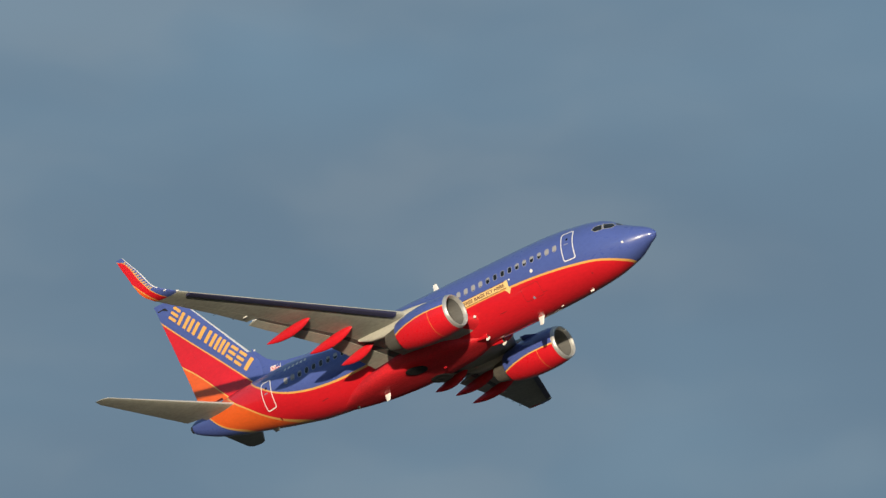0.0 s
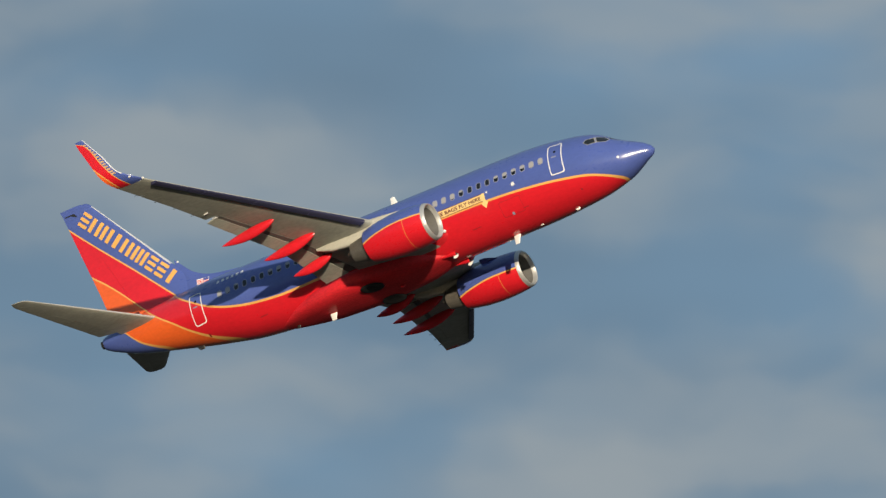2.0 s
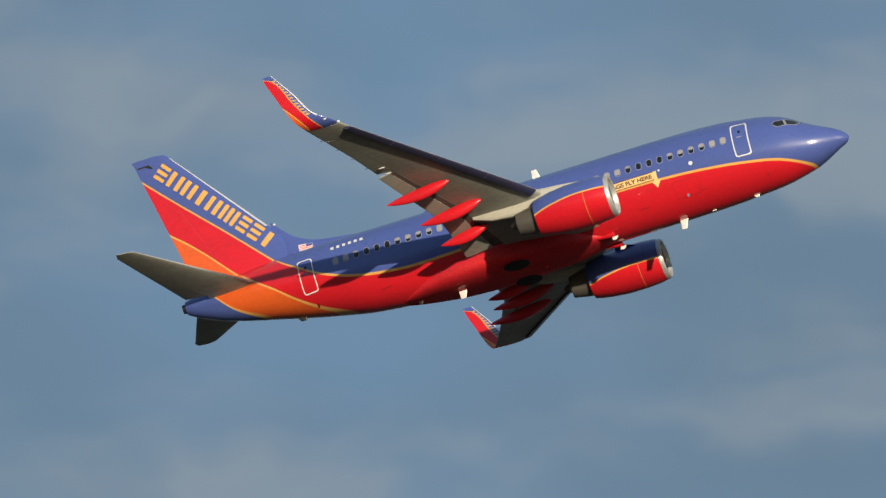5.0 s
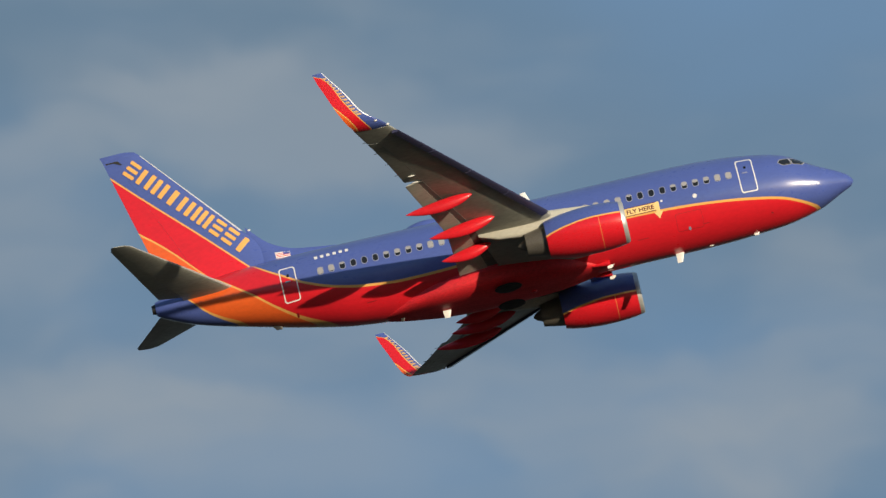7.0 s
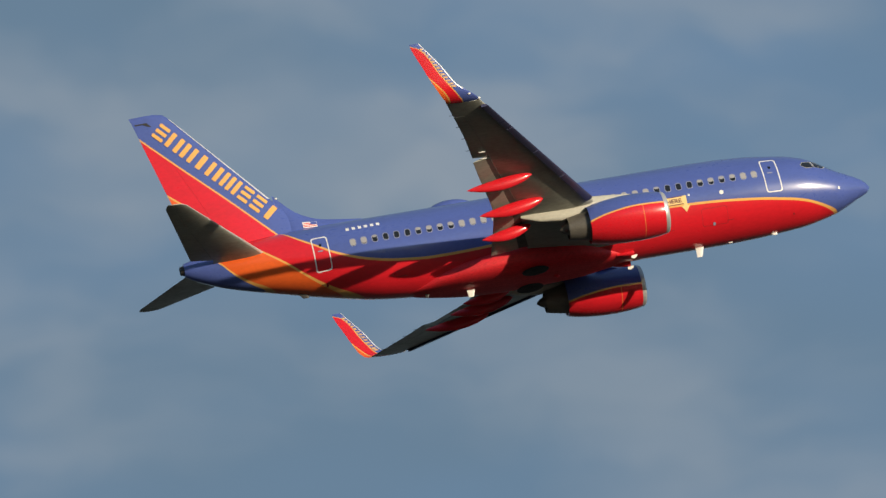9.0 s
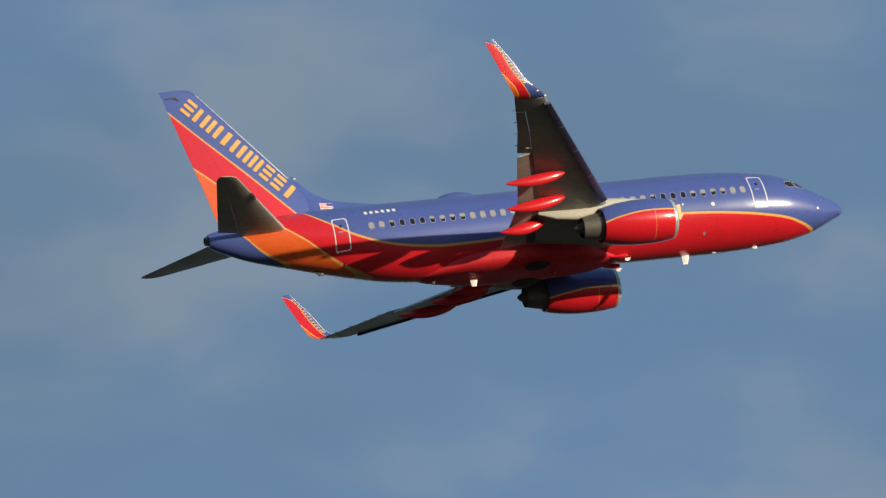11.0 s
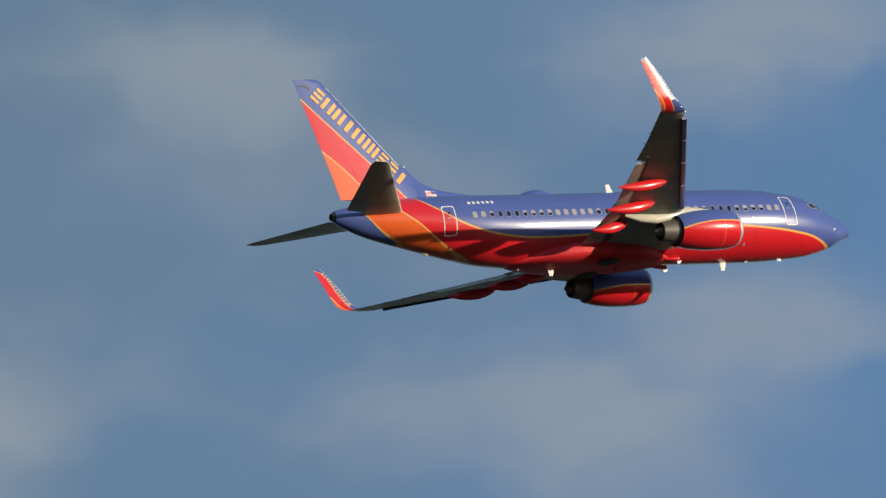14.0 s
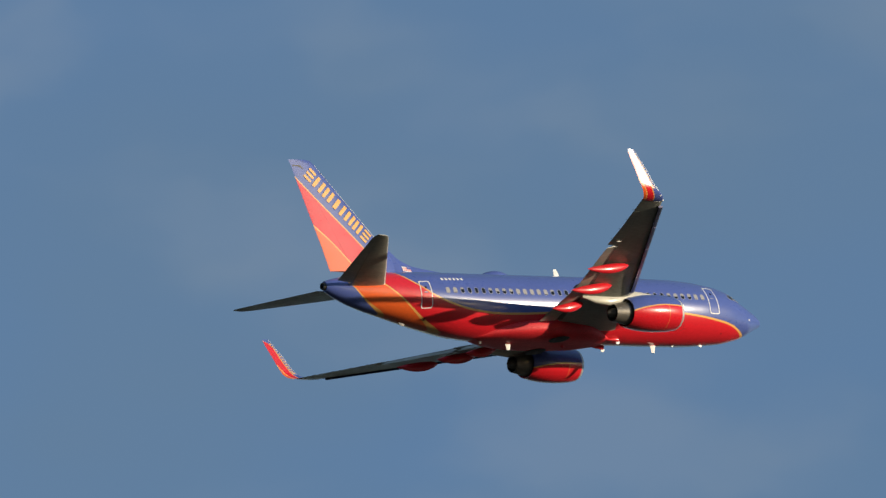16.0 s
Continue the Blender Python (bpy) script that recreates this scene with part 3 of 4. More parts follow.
def build_winglet(side, wing):
    spine = []
    for i in range(21):
        s = i / 20
        # elbow first, then the straight blade
        if s < 0.4:
            a = radians(90 - CANT) * (s / 0.4)
            y, z = 16.6 + 0.82 * math.sin(a), wing_z(16.6) + 0.68 * (1 - math.cos(a)) + 0.145 * 0.3 * s
        else:
            a = radians(90 - CANT)
            run = (s - 0.4) / 0.6 * 2.09
            y, z = 16.6 + 0.82 * math.sin(a) + run * math.sin(radians(CANT)), wing_z(16.6) + 0.68 * (1 - math.cos(a)) + 0.0174 + run * math.cos(radians(CANT))
        xle, xte = smooth_table(((4.0, -6.25, -6.5), (3.7, -6.05, -6.47), (2.55, -5.25, -6.07), (1.57, -4.66, -5.68), (1.2, -4.1, -5.45), (1.0, -3.69, -5.21)), z)
        spine.append((y, z, xle, xle - xte, a))
    loops = []
    for y, z, xle, chord, a in spine:
        loop = []
        for u, w in airfoil(0, 1, 0.075, 0.0, 12):
            loop.append((xle - u * chord, side * (y - w * chord * math.sin(a)), z + w * chord * math.cos(a)))
        loops.append(loop)
    blade = part("winglet", loft(loops), MAT_WINGLET, wing, "blue, red and orange upturned winglet")
    edge = []
    for y, z, xle, chord, a in spine[6:]:
        loop = []
        for u, w in airfoil(0, 0.07, 0.10, 0.0, 6):
            loop.append((xle + 0.014 - u * chord, side * (y - w * chord * math.sin(a)), z + w * chord * math.cos(a)))
        edge.append(loop)
    part("winglet_edge", loft(edge), MAT_EDGE, blade, "bright metal leading edge")
    # the web address as small bars along the leading band, on both faces
    for face in (-1, 1):
        bm = bmesh.new()
        for k in range(13):
            i = 7.2 + 12.0 * k / 13
            j = int(i)
            y, z, xle, chord, a = (p + (q - p) * (i - j) for p, q in zip(spine[j], spine[min(j + 1, 20)]))
            for u0, u1, zz in ((0.13, 0.33, 0.045),):
                rows = []
                for lift in (-0.004, 0.009):
                    row = []
                    for dz in (-zz, zz):
                        for n in range(4):
                            u = u0 + (u1 - u0) * n / 3
                            w = airfoil(u, 0.999, 0.075, 0, 2)[0][1] * chord + lift
                            row.append(bm.verts.new((xle - u * chord - dz * 0.72, side * (y + dz * math.sin(radians(CANT)) + face * w * math.sin(a)), z + dz - face * w * math.cos(a))))
                    rows.append(row)
                lo, hi = rows
                for n in range(3):
                    bm.faces.new((hi[n], hi[n + 1], hi[n + 5], hi[n + 4]))
                    bm.faces.new((lo[n], lo[n + 1], hi[n + 1], hi[n]))
                    bm.faces.new((lo[n + 4], lo[n + 5], hi[n + 5], hi[n + 4]))
                for n in (0, 3):
                    bm.faces.new((lo[n], lo[n + 4], hi[n + 4], hi[n]))
        part("marking", bm, MAT_TAN, blade, "row of small gold bars")


ENGINE_Z = -1.80


def build_engine(side):
    y, z = side * 4.83, ENGINE_Z
    engine = part("engine", lathe(((5.50, 1.0), (5.3, 1.045), (4.9, 1.09), (4.3, 1.12), (3.6, 1.11), (2.9, 1.04), (2.4, 0.95), (2.05, 0.86), (2.05, 0.80), (2.5, 0.78)), y, z, 48, 0.8), MAT_NACELLE, plane, "red and blue turbofan nacelle under the wing")
    part("inlet_lip", lathe(((5.50, 1.002), (5.58, 0.985), (5.66, 0.955), (5.70, 0.91), (5.68, 0.865), (5.6, 0.83), (5.48, 0.805)), y, z, 48, 0.8), MAT_LIP, engine, "polished metal inlet lip")
    part("inlet_duct", lathe(((5.49, 0.807), (5.2, 0.785), (4.6, 0.79)), y, z, 48, 0.5), MAT_DUCT, engine, "grey acoustic inlet lining")
    bm = bmesh.new()
    for k in range(24):
        t = 2 * math.pi * k / 24
        quad = []
        for r, dt, dx in ((0.2, -0.05, 0.06), (0.78, -0.02, 0.10), (0.78, 0.19, -0.08), (0.2, 0.16, -0.04)):
            quad.append(bm.verts.new((4.72 + dx, y + r * math.cos(t + dt), z + r * math.sin(t + dt))))
        bm.faces.new(quad)
    part("fan", bm, MAT_DARK, engine, "dark fan blades", smooth=False)
    part("fan_case", lathe(((4.6, 0.79), (4.58, 0.02)), y, z, 32), MAT_DARK, engine)
    part("spinner", lathe(((5.1, 0.01), (5.0, 0.09), (4.8, 0.2), (4.7, 0.24)), y, z, 24), MAT_DARK, engine)
    part("nozzle", lathe(((2.3, 0.74), (2.05, 0.68), (1.6, 0.6), (1.1, 0.50), (1.1, 0.47), (1.5, 0.45)), y, z + 0.02, 36), MAT_NOZZLE, engine, "heat-stained metal exhaust nozzle")
    part("plug", lathe(((1.5, 0.33), (1.1, 0.28), (0.85, 0.16), (0.72, 0.04)), y, z + 0.02, 24), MAT_NOZZLE, engine)
    part("fan_exit", lathe(((2.5, 0.79), (2.45, 0.6)), y, z, 32), MAT_DARK, engine)
    # strut between engine and wing
    loops = []
    for x, zlo, zhi, w in ((4.5, -0.78, -0.66, 0.02), (4.2, -0.85, -0.60, 0.09), (3.2, -0.95, -0.50, 0.20), (2.3, -1.1, -0.42, 0.24), (1.8, -1.25, -0.5, 0.25), (0.95, -1.36, -0.6, 0.23), (-0.05, -1.24, -0.6, 0.17), (-0.9, -0.92, -0.65, 0.05)):
        loops.append([(x, y + w * math.copysign(abs(math.cos(t)) ** 0.6, math.cos(t)), (zlo + zhi) / 2 + (zhi - zlo) / 2 * math.copysign(abs(math.sin(t)) ** 0.7, math.sin(t))) for t in [2 * math.pi * k / 24 for k in range(24)]])
    part("pylon", loft(loops), MAT_LIGHT, engine, "pale grey engine strut")
    bm = bmesh.new()
    vs = [bm.verts.new(p) for p in ((4.6, y - side * 0.78, z + 0.80), (3.6, y - side * 0.80, z + 0.78), (3.6, y - side * 1.0, z + 0.98), (3.9, y - side * 0.98, z + 0.98))]
    bm.faces.new(vs)
    ext = bmesh.ops.extrude_face_region(bm, geom=bm.faces[:])
    bmesh.ops.translate(bm, verts=[v for v in ext["geom"] if isinstance(v, bmesh.types.BMVert)], vec=(0, 0.015, 0.015))
    part("strake", bm, MAT_BLUE, engine, smooth=False)


build_wing(-1)
build_wing(1)


# ---- tail ----
FIN = ((1.3, -9.25, -15.0), (3.4, -10.92, -15.43), (8.4, -14.98, -16.64), (8.55, -15.15, -16.7), (8.62, -15.5, -16.73))


def fin_edges(z):
    for a, b in zip(FIN, FIN[1:]):
        if a[0] <= z <= b[0]:
            s = (z - a[0]) / (b[0] - a[0])
            return a[1] + (b[1] - a[1]) * s, a[2] + (b[2] - a[2]) * s
    return FIN[-1][1:]


def fin_half(x, z):
    le, te = fin_edges(z)
    u = min(max((le - x) / (le - te), 0.0), 1.0)
    return airfoil(u, 0.9999, 0.095, 0, 1)[0][1] * (le - te)


def fin_loops(a, b, zs, n=12, grow=0.0):
    loops = []
    for z in zs:
        le, te = fin_edges(z)
        loops.append([(le + grow - u * (le - te), w * (le - te) + math.copysign(grow, w) * 0.5, z) for u, w in airfoil(a, b, 0.095, 0, n)])
    return loops


DORSAL = ((-6.4, 1.9), (-7.18, 2.04), (-8.07, 2.17), (-9.13, 2.36), (-10.06, 2.80), (-10.42, 3.13), (-10.96, 3.75))


def dorsal_top(x):
    return smooth_table(DORSAL, x)[0]


def dorsal_half(x, z):
    """Half thickness of the fillet: thin at its crest, spreading at its foot."""
    top = dorsal_top(x)
    s = min(max((top - z) / max(top - 1.5, 0.05), 0.0), 1.0)
    return 0.02 + (0.12 + 0.05 * (-6.4 - x)) * s**0.7


def trimmed(bm):
    """The tailplane turned leading edge down, about its middle line."""
    a = radians(STAB_TRIM)
    for v in bm.verts:
        dx = v.co.x + 13.6 + 0.53 * abs(v.co.y)
        v.co.z -= dx * math.sin(a)
    return bm


STAB_TRIM = 3.0


def build_tail():
    zs = [1.3 + 0.35 * k for k in range(21)] + [8.4, 8.55, 8.62]
    fin = part("fin", loft(fin_loops(0, 0.70, zs)), MAT_LIVERY, plane, "swept tail fin in blue, red and orange bands")
    part("rudder", loft(fin_loops(0.7015, 1.0, [1.9 + 0.35 * k for k in range(19)] + [8.4, 8.55, 8.62])), MAT_LIVERY, plane, "rudder in the fin's colours")
    part("fin_edge", loft(fin_loops(0, 0.03, [3.7 + 0.35 * k for k in range(13)] + [8.3], 5, 0.014)), MAT_EDGE, fin, "bright metal leading edge")
    # long low fillet ahead of the fin
    loops = []
    for i in range(17):
        s = i / 16
        x = -6.4 - 4.64 * s
        taper = 1 - 0.8 * max(0.0, (s - 0.85) / 0.15)
        top = dorsal_top(x)
        loops.append([(x, dorsal_half(x, 1.5 + (top - 1.5) * math.sin(t)) * taper * (1 if math.cos(t) > 0 else -1), 1.5 + (top - 1.5) * math.sin(t)) for t in [math.pi * k / 16 for k in range(17)]])
    part("dorsal_fin", loft(loops), MAT_LIVERY, plane, "blue fillet in front of the fin")
    # the name on the fin as groups of plain gold bars, on both faces
    start, along = Vector((-15.60, 7.91)), Vector((4.49, -5.13))
    d = along.normalized()
    up = Vector((-d.y, d.x))
    hh = 0.385
    groups = ((0.62, "across"), (0.74, "pair"), (0.68, "pair"), (0.56, "single"), (0.70, "pair"), (0.95, "three"), (0.58, "across"), (0.62, "across"), (0.56, "single"))
    gap = (along.length - sum(w for w, _ in groups)) / 8
    for side in (-1, 1):
        low = lambda x, z, k=side: (x, k * (fin_half(x, z) - 0.01), z)  # noqa: E731
        high = lambda x, z, k=side: (x, k * (fin_half(x, z) + 0.02), z)  # noqa: E731
        at = 0.0
        for w, kind in groups:
            c = start + d * (at + w / 2)
            at += w + gap
            hw = w * 0.46
            if kind == "across":
                bars = [(-hw, z - 0.085, hw, z + 0.085) for z in (-hh + 0.085, 0.0, hh - 0.085)]
            else:
                spots, half = {"single": ((0.0,), 0.13), "pair": ((-hw + 0.11, hw - 0.11), 0.11), "three": ((-hw + 0.1, 0.0, hw - 0.1), 0.1)}[kind]
                bars = [(x - half, -hh, x + half, hh) for x in spots]
            for x0, z0, x1, z1 in bars:
                out = [c + d * px + up * pz for px, pz in rounded(x0, z0, x1, z1, 0.04, 2)]
                part("bar", plate_on(densify([tuple(p) for p in out], 0.2), low, high, 3), MAT_GOLD, fin, "plain gold bar")
    for side in (-1, 1):
        st = [(side * y, x, c, z, 0.07) for y, x, c, z in ((0.3, -11.65, 3.9, 0.84), (1.0, -12.1, 3.42, 0.95), (6.6, -15.9, 1.15, 1.72), (6.9, -16.12, 0.9, 1.77), (7.05, -16.37, 0.62, 1.79))]
        stab = part("stabilizer", trimmed(loft(wing_loops(st, 0.0, 0.70))), MAT_GREY, plane, "grey horizontal stabilizer")
        part("elevator", trimmed(loft(wing_loops(st[1:], 0.705, 1.0, 0, 8))), MAT_GREY, stab)
        part("stabilizer_edge", trimmed(loft(wing_loops(st[1:], -0.004, 0.03, 0, 5, drop=0.0))), MAT_EDGE, stab, "bright metal leading edge")


build_tail()


# ---- doors, windows, markings ----
def build_door(x0, z0, x1, z1, lean, side, handle=True):
    outer, inner = densify(rounded(x0, z0, x1, z1, 0.12, 5, lean), 0.2), densify(rounded(x0, z0, x1, z1, 0.12, 5, lean), 0.2)
    cx, cz = (x0 + x1 + lean) / 2, (z0 + z1) / 2
    inner = [(cx + (x - cx) * (1 - 0.1 / (x1 - x0)), cz + (z - cz) * (1 - 0.1 / (z1 - z0))) for x, z in inner]
    door = part("door", plate_on(inner, on_fuselage(side, -0.01), on_fuselage(side, 0.006), 4), MAT_LIVERY, plane, "cabin door in fuselage colours")
    part("outline", ring_on(outer, inner, on_fuselage(side, -0.01), on_fuselage(side, 0.012)), MAT_WHITE, door, "white door outline")
    hz, hx = z0 + (z1 - z0) * 0.56, (x0 + x1) / 2 + lean * 0.56
    part("handle", plate_on(rounded(hx - 0.16, hz - 0.03, hx + 0.08, hz + 0.03, 0.02, 2), on_fuselage(side, 0), on_fuselage(side, 0.03), 1), MAT_FRAME, door)
    part("porthole", plate_on(rounded(hx - 0.06, hz + 0.22, hx + 0.06, hz + 0.36, 0.04, 3), on_fuselage(side, 0), on_fuselage(side, 0.012), 1), MAT_GLASS, door)


for s in (-1, 1):
    build_door(11.07, -0.60, 11.83, 1.10, -0.03, s)
    build_door(-10.0, -0.64, -9.26, 0.98, 0.0, s)


def build_windows():
    top_z = 0.38
    for side in (-1, 1):
        for k in range(38):
            x = 10.65 - 0.508 * k
            hole = rounded(x - 0.115, top_z - 0.165, x + 0.115, top_z + 0.165, 0.09, 3)
            rim = rounded(x - 0.145, top_z - 0.195, x + 0.145, top_z + 0.195, 0.115, 3)
            pane = part("window", plate_on(hole, on_fuselage(side, -0.005), on_fuselage(side, 0.005), 1), MAT_GLASS, plane)
            drawn = SHADES[(k * 5 + side) % len(SHADES)]
            if drawn:
                part("shade", plate_on(rounded(x - 0.112, top_z + 0.16 - 0.32 * drawn, x + 0.112, top_z + 0.16, 0.07, 3), on_fuselage(side, 0), on_fuselage(side, 0.008), 1), MAT_SHADE, pane, "pale window blind")
            part("frame", ring_on(rim, hole, on_fuselage(side, -0.005), on_fuselage(side, 0.012)), MAT_FRAME, pane)


SHADES = (0, 0.45, 0.95, 0, 0.95, 0.3, 0.6, 0.95, 0, 0.55, 0.9, 0.4, 0.95)
MAT_SHADE = paint("window_shade", (0.36, 0.35, 0.35), 0.4, 0, 0.3, 0.05)
build_windows()


def build_cockpit():
    panes = (((12.95, 0.60), (13.06, 0.76), (13.42, 0.80), (13.53, 0.46), (13.16, 0.43)),
             ((13.50, 0.81), (13.61, 0.46), (13.98, 0.40), (14.10, 0.53), (13.86, 0.74)),
             ((13.93, 0.80), (14.15, 0.56), (14.42, 0.47), (14.22, 0.645)))
    for side in (-1, 1):
        for pts in panes:
            cx, cz = (sum(p[k] for p in pts) / len(pts) for k in (0, 1))
            fine = densify(list(pts), 0.08)
            glass = part("windscreen", plate_on(fine, on_fuselage(side, -0.01), on_fuselage(side, 0.012), 3), MAT_GLASS, plane, "dark cockpit window pane")
            rim = [(cx + (x - cx) * 1.10, cz + (z - cz) * 1.12) for x, z in fine]
            part("frame", ring_on(rim, fine, on_fuselage(side, -0.01), on_fuselage(side, 0.016)), MAT_LIGHT, glass)


build_cockpit()


def build_banner():
    """Yellow slogan strip with an arrow that points down at the hold."""
    side = -1
    low, high = on_fuselage(side, -0.01), on_fuselage(side, 0.008)
    strip = part("slogan_strip", plate_on(densify([(4.2, -0.47), (7.18, -0.46), (7.18, -0.12), (4.2, -0.13)], 0.25), low, high, 4), MAT_BANNER, fuselage, "yellow slogan strip")
    stem = part("arrow", plate_on(densify([(7.14, -0.58), (7.32, -0.58), (7.32, -0.10), (7.14, -0.10)], 0.1), low, on_fuselage(side, 0.011), 2), MAT_BANNER, fuselage, "yellow arrow pointing down")
    part("arrow_head", plate_on(densify([(7.02, -0.56), (7.23, -0.86), (7.44, -0.56)], 0.06), low, on_fuselage(side, 0.014), 2), MAT_BANNER, stem)
    for z in (-0.475, -0.115):
        part("border", plate_on(densify([(4.18, z - 0.015), (7.16, z - 0.015), (7.16, z + 0.015), (4.18, z + 0.015)], 0.2), low, on_fuselage(side, 0.013), 1), MAT_LETTER, strip)
    cu = bpy.data.curves.new("slogan", "FONT")
    cu.body, cu.size, cu.align_x, cu.align_y = "FREE BAGS FLY HERE", 0.36, "LEFT", "BOTTOM"
    cu.offset = 0.011
    ob = bpy.data.objects.new("slogan", cu)
    scene.collection.objects.link(ob)
    me = bpy.data.meshes.new_from_object(ob.evaluated_get(bpy.context.evaluated_depsgraph_get()))
    bpy.data.objects.remove(ob)
    xs = [v.co.x for v in me.vertices]
    ys = [v.co.y for v in me.vertices]
    for v in me.vertices:
        x = 4.28 + (v.co.x - min(xs)) / (max(xs) - min(xs)) * 2.8
        z = -0.40 + (v.co.y - min(ys)) / (max(ys) - min(ys)) * 0.20
        v.co = (x, side * (fuse_y(x, z) + 0.014), z)
    part_from("slogan", me, MAT_LETTER, strip, "dark slogan lettering", False)


build_banner()


def build_small_parts():
    for side in (-1, 1):
        # the registration as plain bars
        for k in range(6):
            x, z = -8.3 + 0.285 * k, 1.13 + 0.004 * k
            part("registration_bar", plate_on(rounded(x, z - 0.08, x + 0.15, z + 0.08, 0.02, 2), on_fuselage(side, -0.01), on_fuselage(side, 0.008), 1), MAT_WHITE, fuselage, "white registration bar")
        def spot(lift, k=side):
            return lambda x, z: (x, k * (max(dorsal_half(x, z), fuse_y(x, z) if z < 1.9 else 0) + lift), z)

        flag = part("flag", plate_on(densify([(-9.96, 2.27), (-9.3, 2.22), (-9.3, 1.93), (-9.96, 1.96)], 0.15), spot(-0.01), spot(0.02), 3), MAT_WHITE, fuselage, "small striped flag marking")
        for z in (1.99, 2.07, 2.15):
            part("stripe", plate_on(densify([(-9.94, z + 0.01), (-9.32, z), (-9.32, z + 0.035), (-9.94, z + 0.045)], 0.15), spot(0.0), spot(0.026), 2), MAT_RED, flag)
        part("canton", plate_on(densify([(-9.6, 2.1), (-9.31, 2.08), (-9.31, 2.21), (-9.6, 2.23)], 0.1), spot(0.0), spot(0.03), 2), MAT_BLUE, flag)
        for x, z, r in ((14.5, -0.68, 0.06), (8.97, -0.24, 0.10), (7.46, -0.12, 0.05), (8.44, -1.5, 0.065)):
            part("vent", plate_on([(x + r * math.cos(t), z + r * math.sin(t)) for t in [2 * math.pi * k / 14 for k in range(14)]], on_fuselage(side, -0.01), on_fuselage(side, 0.015), 2), MAT_WHITE if z > -1 else MAT_FRAME, fuselage, "small round port")

    def blade(x, z, h, chord, name="antenna", mat=MAT_WHITE, sweep=0.35):
        loops = []
        for k in range(6):
            s = k / 5
            c = chord * (1 - 0.45 * s)
            loops.append([(x + chord / 2 - abs(h) * sweep * s - u * c, w * c, z + h * s) for u, w in airfoil(0, 1, 0.16, 0, 7)])
        part(name, loft(loops), mat, plane, "white blade antenna" if mat is MAT_WHITE else "")

    blade(7.78, -1.97, -0.55, 0.42)
    blade(-3.0, -2.15, -0.42, 0.42)
    blade(1.55, 1.97, 0.46, 0.42)
    blade(-5.0, -1.95, -0.3, 0.25, "drain_mast", MAT_DARK)
    blade(-10.6, -1.02, -0.28, 0.5, "tail_skid", MAT_DARK, 0.1)
    blade(11.3, -1.95, -0.12, 0.3, "drain_mast", MAT_WHITE)
    blade(9.2, -1.97, -0.12, 0.3, "drain_mast", MAT_WHITE)
    # dome on the back
    loops = []
    for i in range(15):
        s = i / 14
        f = math.sin(math.pi * s) ** 0.6 if 0 < s < 1 else 0.01
        loops.append([(-2.0 - 2.2 * s, 0.42 * f * math.cos(t), 1.84 + 0.36 * f * math.sin(t)) for t in [2 * math.pi * k / 16 for k in range(16)]])
    part("radome", loft(loops), MAT_BLUE, plane, "blue antenna dome on the back")
    # ram-air scoops either side of the belly: a pale lip round a dark mouth, with a bright deflector below
    for side in (-1, 1):
        y, z = side * 0.70, -2.02
        loops = []
        for x, w, h in ((4.60, 0.13, 0.11), (4.58, 0.15, 0.13), (4.45, 0.15, 0.13), (4.1, 0.10, 0.08), (3.8, 0.03, 0.03)):
            loops.append([(x, y + w * math.cos(t), z + h * math.sin(t)) for t in [2 * math.pi * k / 16 for k in range(16)]])
        scoop = part("air_scoop", loft(loops, caps=False), MAT_RED, plane, "red air scoop under the belly")
        part("mouth", loft([[(x, y + r * math.cos(t), z + r * 0.9 * math.sin(t)) for t in [2 * math.pi * k / 16 for k in range(16)]] for x, r in ((4.595, 0.13), (4.5, 0.12), (4.4, 0.02))], caps=False), MAT_DARK, scoop, "dark scoop mouth")
        deflector = [(4.74, -0.02), (4.70, -0.12), (4.58, -0.20), (4.44, -0.17), (4.46, -0.04)]
        part("deflector", loft([[(x, y + side * d, z - 0.08 + dz) for x, dz in deflector] for d in (0.03, 0.05)]), MAT_WHITE, scoop, "white deflector plate")


build_small_parts()


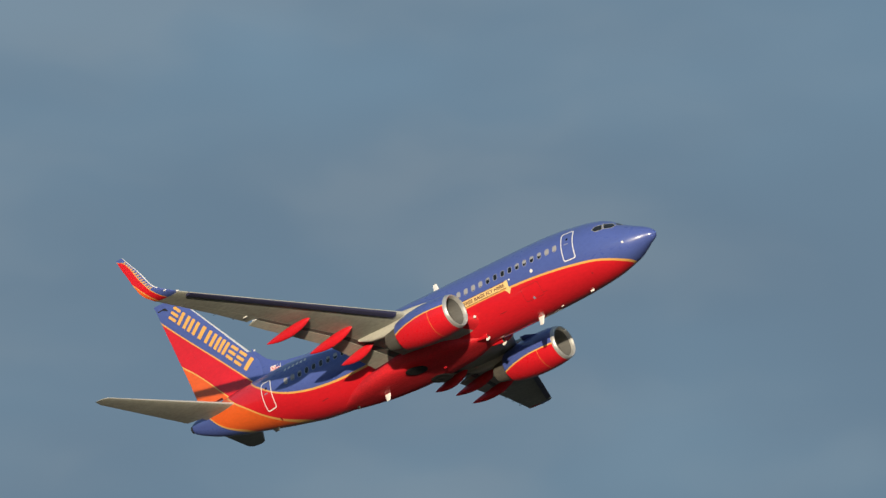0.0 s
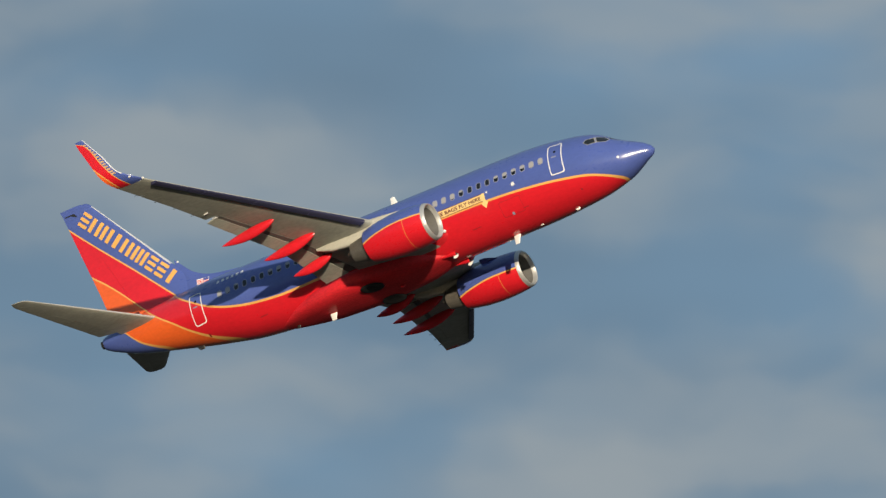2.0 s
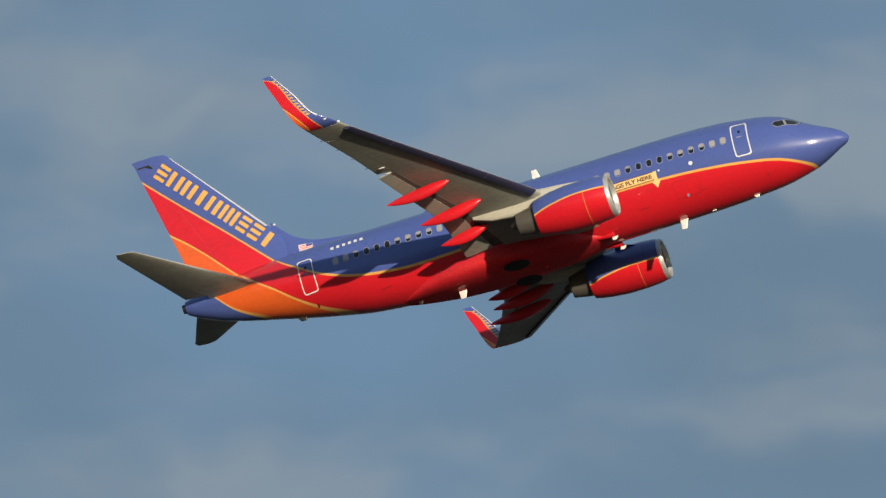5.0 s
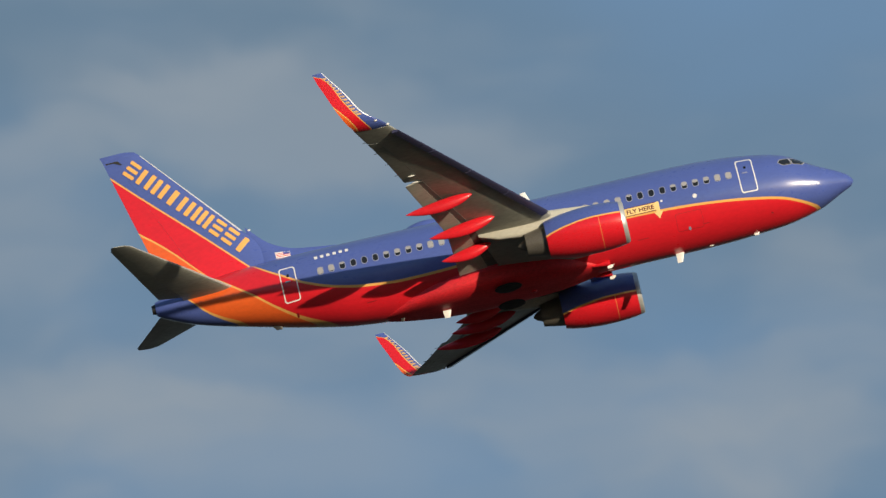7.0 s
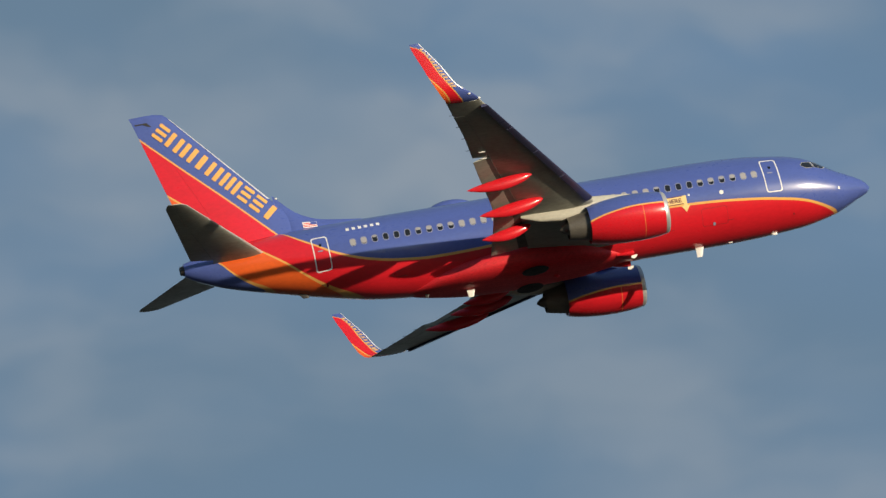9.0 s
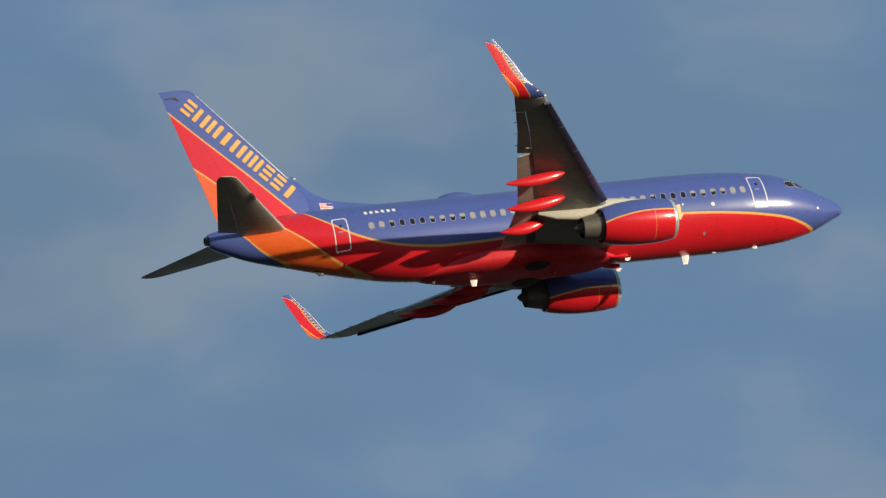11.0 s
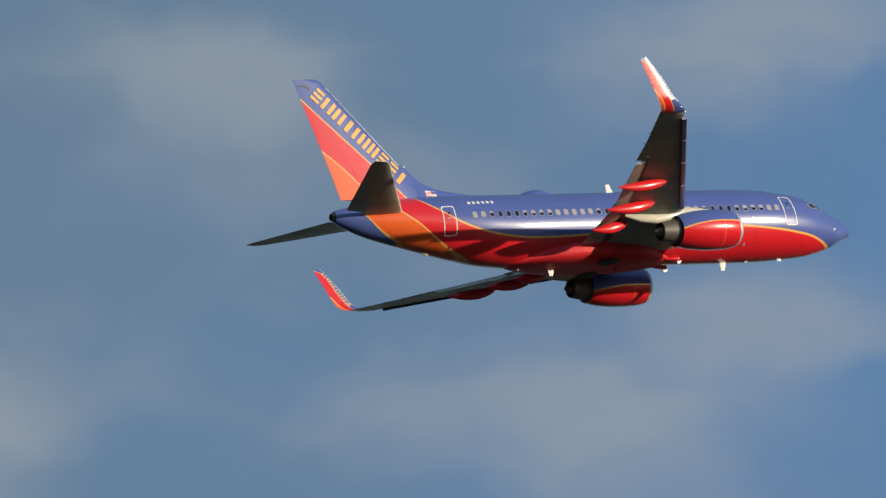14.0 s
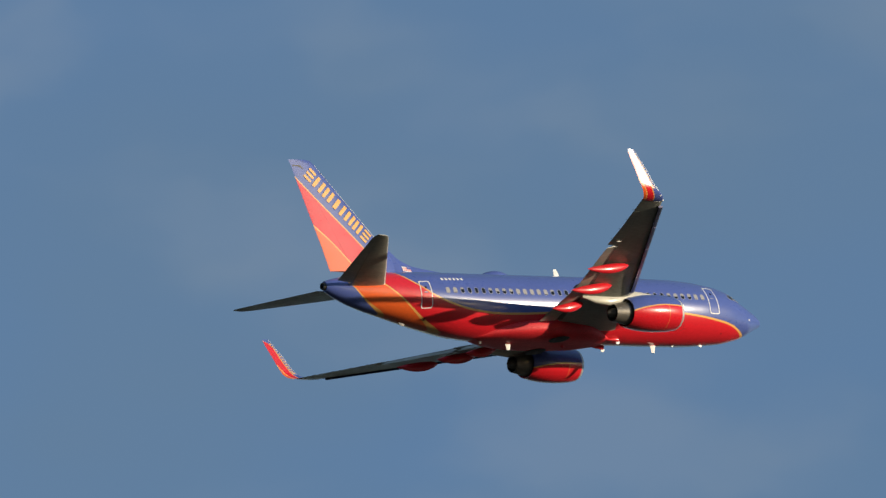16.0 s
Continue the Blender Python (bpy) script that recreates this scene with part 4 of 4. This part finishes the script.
def build_fine_detail():
    def bead(name, p, r, mat, long=1.6, parent=plane, label=""):
        loops = []
        for i in range(9):
            s = i / 8
            f = math.sin(math.pi * s) ** 0.7 if 0 < s < 1 else 0.02
            loops.append([(p[0] + r * long * (0.5 - s) * 2, p[1] + r * f * math.cos(t), p[2] + r * f * math.sin(t)) for t in [2 * math.pi * k / 10 for k in range(10)]])
        part(name, loft(loops), mat, parent, label)

    bead("tail_light", (-10.88, 0, 3.66), 0.05, MAT_WHITE)
    bead("beacon", (1.0, 0, -2.26), 0.09, MAT_RED)
    for side in (-1, 1):
        bead("landing_light", (4.72, side * 1.78, -1.17), 0.09, MAT_WHITE, 1.2)
        bead("position_light", (-4.2, side * 17.12, 1.16), 0.06, MAT_WHITE)
        bead("position_light", (-3.72, side * 16.66, 1.03), 0.06, MAT_WHITE)
        # static discharge wicks on the trailing edges
        for y in (11.8, 13.0, 14.2, 15.4):
            st = wing_at(y)
            x = st[1] - st[2]
            part("static_wick", tube([(x + 0.02, side * y, st[3]), (x - 0.14, side * y, st[3])], 0.012, 6), MAT_DARK, plane)
        # balance panel outline at the rudder's top
        low = lambda x, z, k=side: (x, k * (fin_half(x, z) - 0.01), z)  # noqa: E731
        high = lambda x, z, k=side: (x, k * (fin_half(x, z) + 0.012), z)  # noqa: E731
        outer = densify([(-16.5, 8.28), (-15.95, 8.28), (-15.78, 8.06), (-15.86, 8.06), (-16.0, 8.22), (-16.5, 8.22)], 0.1)
        part("seam", plate_on(outer, low, high, 1), MAT_DARK, plane)
        # small ports and seams on the lower body
        for x, z, w, h in ((-9.55, -1.12, 0.10, 0.14), (9.2, -1.45, 0.30, 0.025), (6.3, -1.5, 0.5, 0.025), (-6.2, -1.45, 0.45, 0.03), (12.2, -1.55, 0.1, 0.06)):
            part("port", plate_on(densify(rounded(x - w / 2, z - h / 2, x + w / 2, z + h / 2, min(w, h) * 0.3, 2), 0.1), on_fuselage(side, -0.01), on_fuselage(side, 0.012), 1), MAT_SEAM, fuselage)
        # hold door, faint outline
        outer = densify(rounded(7.9, -1.55, 9.1, -0.85, 0.08, 3), 0.15)
        cx, cz = 8.5, -1.2
        inner = [(cx + (x - cx) * 0.975, cz + (z - cz) * 0.955) for x, z in outer]
        part("hold_door_seam", ring_on(outer, inner, on_fuselage(side, -0.01), on_fuselage(side, 0.004)), MAT_SEAM, fuselage)


MAT_SEAM = paint("dark_red_seam", (0.30, 0.012, 0.014), 0.5)
build_fine_detail()


def motions():
    walk(plane, [(t, pose(x, y, z, rx, ry, rz)) for t, x, y, z, rx, ry, rz in FLIGHT])


motions()
